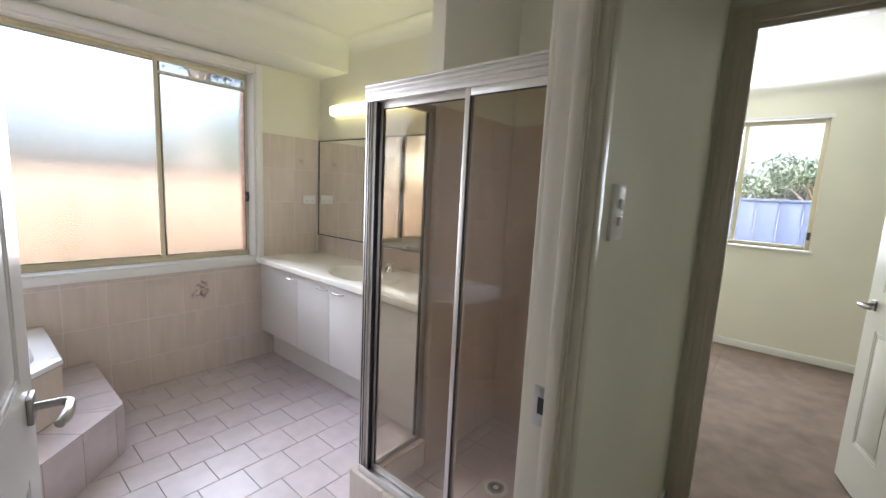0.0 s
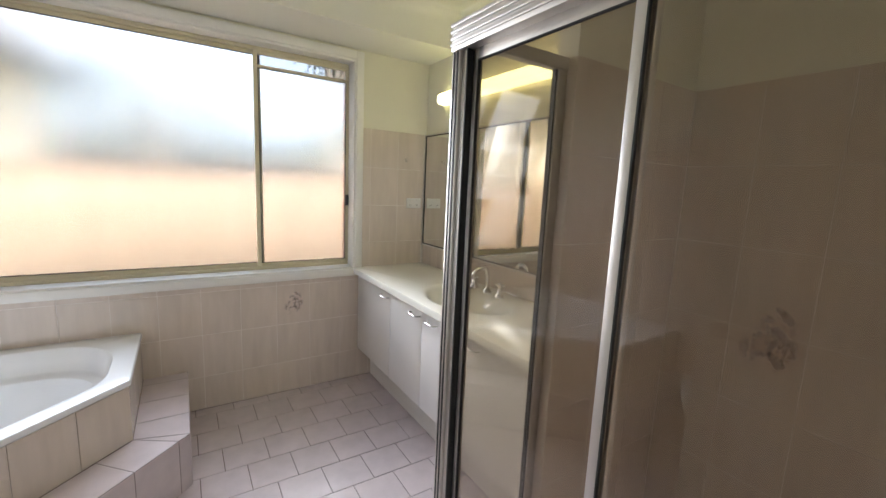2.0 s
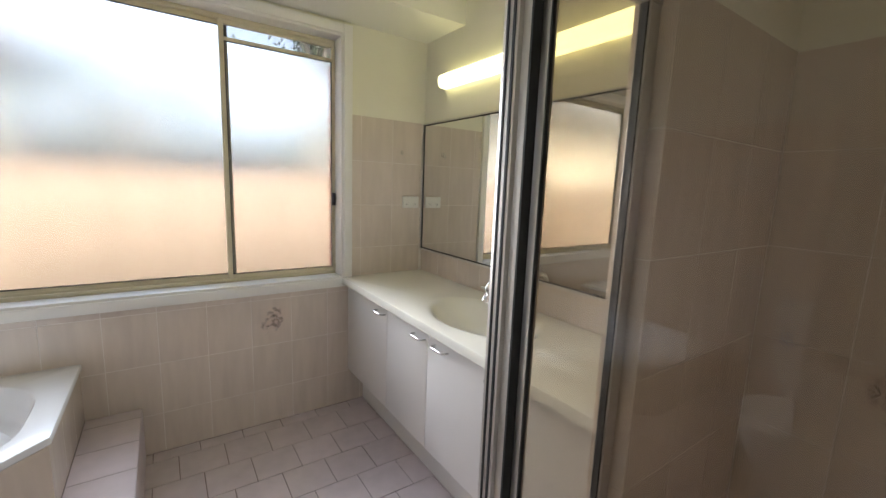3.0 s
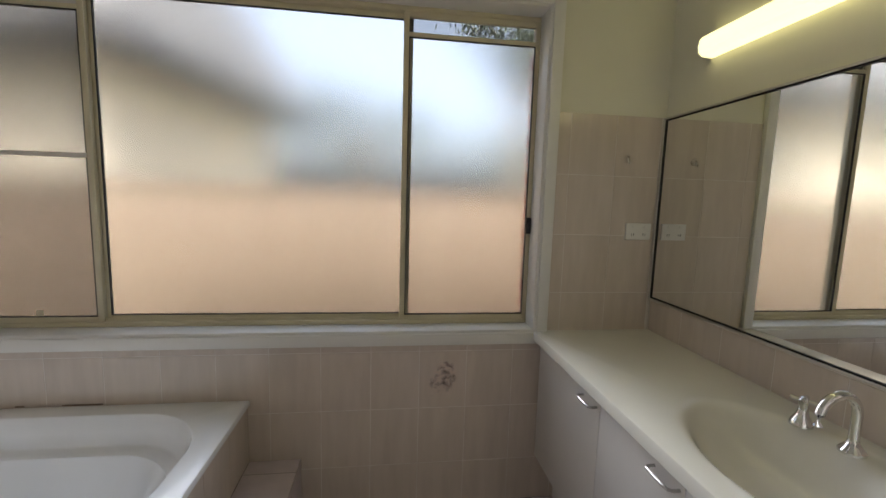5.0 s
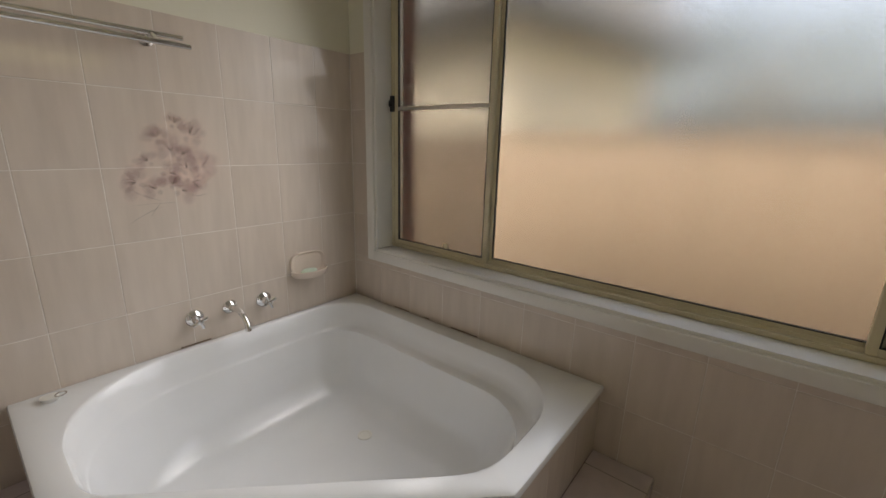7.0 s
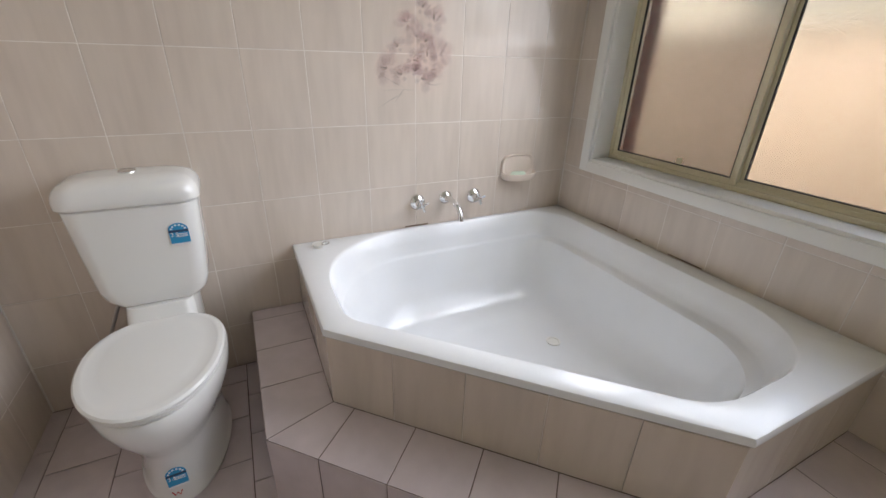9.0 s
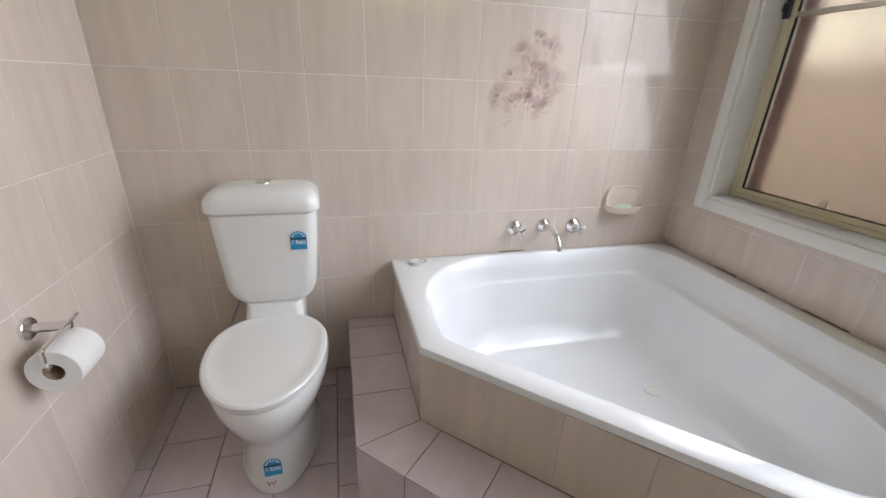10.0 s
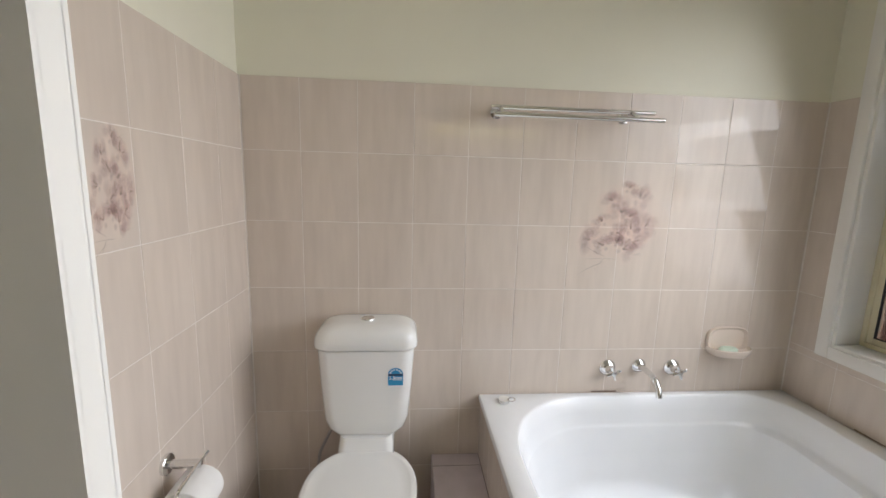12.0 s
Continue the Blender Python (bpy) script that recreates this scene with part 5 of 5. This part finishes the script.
for i, (x, y, hh, sp) in enumerate(((26, -1.5, 3.5, 2.6), (28, -5.2, 4.2, 3.0), (25, -8.5, 3.0, 2.6), (30, 2.5, 3.2, 3.0), (8.6, 19, 4.4, 1.8))):
    tree("gum_tree", x, y, hh, sp, 11 + i)
tree("gum_tree", 4.75, 9.6, 5.0, 1.25, 31, 11000, 0.70, 0.42)
tree("gum_tree", 0.9, 17, 5.0, 2.4, 33, 1300, 0.45)

# ---- flower print on the tiles ----


def sprig(parent, m, sx, sz, seed):
    """A spray of pale blooms with dark stamens and grassy stems; a full one is about 0.36 m across."""
    rng = random.Random(seed)
    height = [0.0004]

    def flat(name, pts, material):
        bm = bmesh.new()
        bm.faces.new([bm.verts.new((p[0] * sx, p[1] * sz, height[0])) for p in pts])
        ob = part(name, bm, material, parent, smooth=False)
        ob.matrix_basis = m
        height[0] += 0.000012

    def petal(cx, cy, l, wd, ang, material):
        pts = []
        for i in range(14):
            a = 2 * math.pi * i / 14
            u = l * (0.5 + 0.5 * math.cos(a))
            v = wd * math.sin(a) * (0.8 + 0.45 * math.cos(a))
            pts.append((cx + u * math.cos(ang) - v * math.sin(ang), cy + u * math.sin(ang) + v * math.cos(ang)))
        flat("petal", pts, material)

    def stroke(x, y, l, ang, bend, width=0.0011):
        """A tapering brush stroke."""
        left, right = [], []
        for i in range(6):
            f = i / 5
            a = ang + bend * f
            px, py = x + l * f * math.cos(ang + bend * f / 2), y + l * f * math.sin(ang + bend * f / 2)
            hw = width * (1 - f * 0.85)
            left.append((px - hw * math.sin(a), py + hw * math.cos(a)))
            right.append((px + hw * math.sin(a), py - hw * math.cos(a)))
        flat("stem", left + right[::-1], M_SPRIG)

    # grassy stems: long ones to the lower side, short tufts at the top
    for x, y, l, a, bend in ((0.0, -0.128, 0.17, 2.85, -0.35), (0.0, -0.130, 0.18, 3.35, 0.5), (0.02, -0.128, 0.15, 3.05, 0.2), (-0.02, -0.11, 0.10, 3.9, 0.3), (0.05, 0.13, 0.09, 0.7, -0.5), (0.04, 0.12, 0.085, 1.05, -0.5), (0.05, -0.10, 0.10, -0.3, 0.4), (0.08, -0.11, 0.07, 0.25, -0.3)):
        stroke(x, y, l, a, bend)
    blooms = ((-0.095, -0.05, 2.7, 0.060), (-0.04, -0.075, 2.2, 0.050), (0.035, -0.085, 0.5, 0.056), (0.11, 0.0, 0.3, 0.062), (0.06, -0.01, 1.3, 0.052), (0.085, 0.11, 0.8, 0.058), (0.02, 0.055, 1.8, 0.056), (-0.02, 0.10, 1.9, 0.050), (-0.055, 0.02, 2.4, 0.040), (0.04, 0.15, 1.0, 0.042), (0.0, -0.02, 0.2, 0.05), (0.05, 0.04, 1.0, 0.052), (0.075, -0.055, -0.3, 0.05), (0.01, -0.06, 1.4, 0.045))
    for x, y, a, r in blooms:
        for k in range(5):
            petal(x, y, r * rng.uniform(0.8, 1.25), r * rng.uniform(0.34, 0.52), a + (k - 2) * 0.72 + rng.uniform(-0.2, 0.2), M_PETAL if (k + len(parent.children)) % 3 == 0 else M_PETAL2)
        petal(x, y, r * 0.5, r * 0.25, a + math.pi, M_PETAL)
    for x, y, a, r in blooms:
        for k in range(5):
            stroke(x, y, r * rng.uniform(0.4, 0.85), a + rng.uniform(-0.8, 0.8), rng.uniform(-0.5, 0.5), 0.0017)


# ---- tiled surfaces ----
def bed(wall, *slabs):
    part("grout", boxes(*slabs), M_WGROUT, wall, smooth=False)


G = 0.0007
bed(wall_west, (-B - 0.004, -G, -B, NORTH + B, 0, DADO - 0.001))
lay(wall_west, plane((0, 0, 0), (0, 1, 0), (0, 0, 1)), lines(0.003, NORTH - 0.002, TW, 0), ROWS, M_WTILE)
sprig(wall_west, plane((0, 7 * TW, DADO - 2 * TH), (0, 1, 0), (0, 0, 1)) @ pose(-0.016, 0.0, 0.0062), 1.0, 1.0, 3)

ax0, ax1, az0, az1 = WIN[0] - 0.042, WIN[1] + 0.042, WIN[2] - 0.042, WIN[3] + 0.042
bed(wall_north, (0, EAST, NORTH + G, NORTH + B + 0.004, 0, az0), (0, ax0, NORTH + G, NORTH + B + 0.004, az0, DADO - 0.001), (ax1, EAST, NORTH + G, NORTH + B + 0.004, az0, DADO - 0.001))
lay(wall_north, plane((0, NORTH, 0), (1, 0, 0), (0, 0, 1)), lines(0.003, EAST - 0.002, TW, 0), ROWS, M_WTILE, holes=[(ax0, ax1, az0, 3)])
sprig(wall_north, plane((2.12, NORTH, 0.58), (1, 0, 0), (0, 0, 1)) @ pose(0, 0, 0.0062), 0.38, 0.42, 5)

bed(wall_east, (EAST + G, EAST + B + 0.004, SOUTH, NORTH, 0, DADO - 0.001))
lay(wall_east, plane((EAST, 0, 0), (0, -1, 0), (0, 0, 1)), [-u for u in lines(NIB_N, NORTH - 0.002, TW, NORTH)][::-1], [0.77, 0.92, 1.0], M_WTILE)
lay(wall_east, plane((EAST, 0, 0), (0, -1, 0), (0, 0, 1)), [-u for u in lines(SOUTH, NIB_S, TW, NIB_S)][::-1], ROWS, M_WTILE)
sprig(wall_east, plane((EAST, 0.07, 0.92), (0, -1, 0), (0, 0, 1)) @ pose(0, 0, 0.0062), 0.48, 0.65, 9)
bed(wall_toilet, (0, ALCOVE, -B - 0.004, -G, 0, DADO - 0.001))
lay(wall_toilet, plane((0, 0, 0), (-1, 0, 0), (0, 0, 1)), [-u for u in lines(0.003, ALCOVE, TW, 0.59)][::-1], ROWS, M_WTILE)
sprig(wall_toilet, plane((0.665, 0, DADO - 1.5 * TH), (-1, 0, 0), (0, 0, 1)) @ pose(-0.01, -0.01, 0.0062), 0.5, 0.72, 4)

bed(wall_door, (2.0, EAST, SOUTH - B - 0.004, SOUTH - G, 0, DADO - 0.001))
lay(wall_door, plane((0, SOUTH, 0), (-1, 0, 0), (0, 0, 1)), [-u for u in lines(2.02, EAST - 0.002, TW, EAST)][::-1], ROWS, M_WTILE)
bed(wall_nib, (NIB_W + G, EAST, NIB_S + G, NIB_N - G, 0, DADO - 0.001))
lay(wall_nib, plane((0, NIB_S, 0), (1, 0, 0), (0, 0, 1)), lines(NIB_W, EAST - 0.002, TW, NIB_W), ROWS, M_WTILE)
lay(wall_nib, plane((NIB_W, 0, 0), (0, -1, 0), (0, 0, 1)), [-NIB_N, -NIB_S], ROWS, M_WTILE)
lay(wall_nib, plane((0, NIB_N, 0), (-1, 0, 0), (0, 0, 1)), [-u for u in lines(NIB_W, EAST - 0.002, TW, NIB_W)][::-1], ROWS, M_WTILE)

# kerb of the shower
hx0, hy1 = 2.072, SY + 0.051
lay(shower_hob, plane((hx0, 0, 0), (0, -1, 0), (0, 0, 1)), [-u for u in lines(SOUTH, hy1, TW, hy1)][::-1], [0.0, HOB], M_WTILE)
lay(shower_hob, plane((0, hy1, 0), (-1, 0, 0), (0, 0, 1)), [-u for u in lines(hx0, NIB_W, TW, hx0)][::-1], [0.0, HOB], M_WTILE)
lay(shower_hob, plane((0, 0, HOB), (1, 0, 0), (0, 1, 0)), [hx0, SX + 0.068], lines(SOUTH, hy1, TW, hy1), M_WTILE)
lay(shower_hob, plane((0, 0, HOB), (1, 0, 0), (0, 1, 0)), lines(SX + 0.068, NIB_W, TW), [SY - 0.044, hy1], M_WTILE)
lay(shower_floor, plane((0, 0, 0.040), (1, 0, 0), (0, 1, 0)), lines(SX + 0.066, EAST - 0.002, 0.195), lines(SOUTH + 0.002, SY - 0.042, 0.188), M_FTILE, joint=0.003)


# ---- bath step and surround ----
def flat_piece(parent, quad, z, material, joint=0.003, thick=0.006):
    """One cut tile lying flat, from its corners in the plan."""
    q = inset(quad, [joint / 2] * len(quad))
    q2 = inset(quad, [joint / 2 + 0.0012] * len(quad))
    bm = bmesh.new()
    loft(bm, [[(p.x, p.y, z - thick) for p in q], [(p.x, p.y, z - 0.0007) for p in q], [(p.x, p.y, z) for p in q2]])
    part("tile", bm, material, parent, smooth=False)


inner = inset(BATH, [0.008, 0.008, 0.008, 0.0, 0.0])
for i, first in ((0, 0.073), (1, 0.166), (2, 0.19)):
    A, Bq, a, b = Vector(STEP[i]), Vector(STEP[i + 1]), inner[i], inner[i + 1]
    d = (Bq - A).normalized()
    L = (Bq - A).length
    cuts = [0.0, *[u for u in (first + 0.197 * k for k in range(9)) if 0.02 < u < L - 0.05], L]
    n = len(cuts) - 1
    ta, tb = (a - A).dot(d), (b - A).dot(d)
    low = Vector((-d.y, d.x)) * (a - A).dot(Vector((-d.y, d.x)))
    for k in range(n):
        o0, o1 = A + d * cuts[k], A + d * cuts[k + 1]
        i0 = a if k == 0 else A + d * min(max(cuts[k], ta), tb) + low
        i1 = b if k == n - 1 else A + d * min(max(cuts[k + 1], ta), tb) + low
        flat_piece(bath_step, [o0, o1, i1, i0], 0.247, M_FTILE)
    # risers of step and surround
    ang = math.atan2(d.y, d.x)
    m = Matrix.Translation((A.x, A.y, 0)) @ Matrix.Rotation(ang, 4, "Z") @ pose(0, 0.006, 0, 90, 0, 0)
    lay(bath_step, m, [0, *cuts[1:-1], L], [0.0, 0.245], M_FTILE, joint=0.003)
    m2 = Matrix.Translation((a.x, a.y, 0)) @ Matrix.Rotation(ang, 4, "Z") @ pose(0, 0.006, 0, 90, 0, 0)
    L2 = (b - a).length
    n2 = max(2, round(L2 / 0.2))
    lay(bath_surround, m2, [L2 * k / n2 for k in range(n2 + 1)], [0.247, BZ - 0.031], M_WTILE)

# ---- floor tiles, half-bonded ----
FX, FY = 0.195, 0.1878
k0 = -9


def row_y(k):
    return 1.2 + k * FY if k >= -3 else 0.6366 + (k + 3) * 0.194


def inside_step(x, y):
    return y > 0.698 + 0.02 and x < 1.52 and (x < 0.66 or (y - 0.698) > (x - 0.676) * 0.992 + 0.03)


row = k0
while row_y(row) < NORTH:
    v0, v1 = max(row_y(row), SOUTH - 0.03), min(row_y(row + 1), NORTH)
    shift = 1.86 if row % 2 == 0 else 1.953
    if v1 - v0 > 0.02:
        for u0, u1 in zip(lines(0.0, EAST, FX, shift), lines(0.0, EAST, FX, shift)[1:]):
            corners = [(u0, v0), (u1, v0), (u0, v1), (u1, v1)]
            if all(inside_step(*c) for c in corners) or (u0 > 2.66 and v0 > NIB_N) or (u0 > 2.09 and v1 < SY + 0.03) or (u1 < ALCOVE and v1 < 0):
                continue
            lay(floor, plane((0, 0, 0), (1, 0, 0), (0, 1, 0)), [u0, u1], [v0, v1], M_FTILE, joint=0.0035, thick=0.006, cham=0.0015, jitter=0.0006)
    row += 1
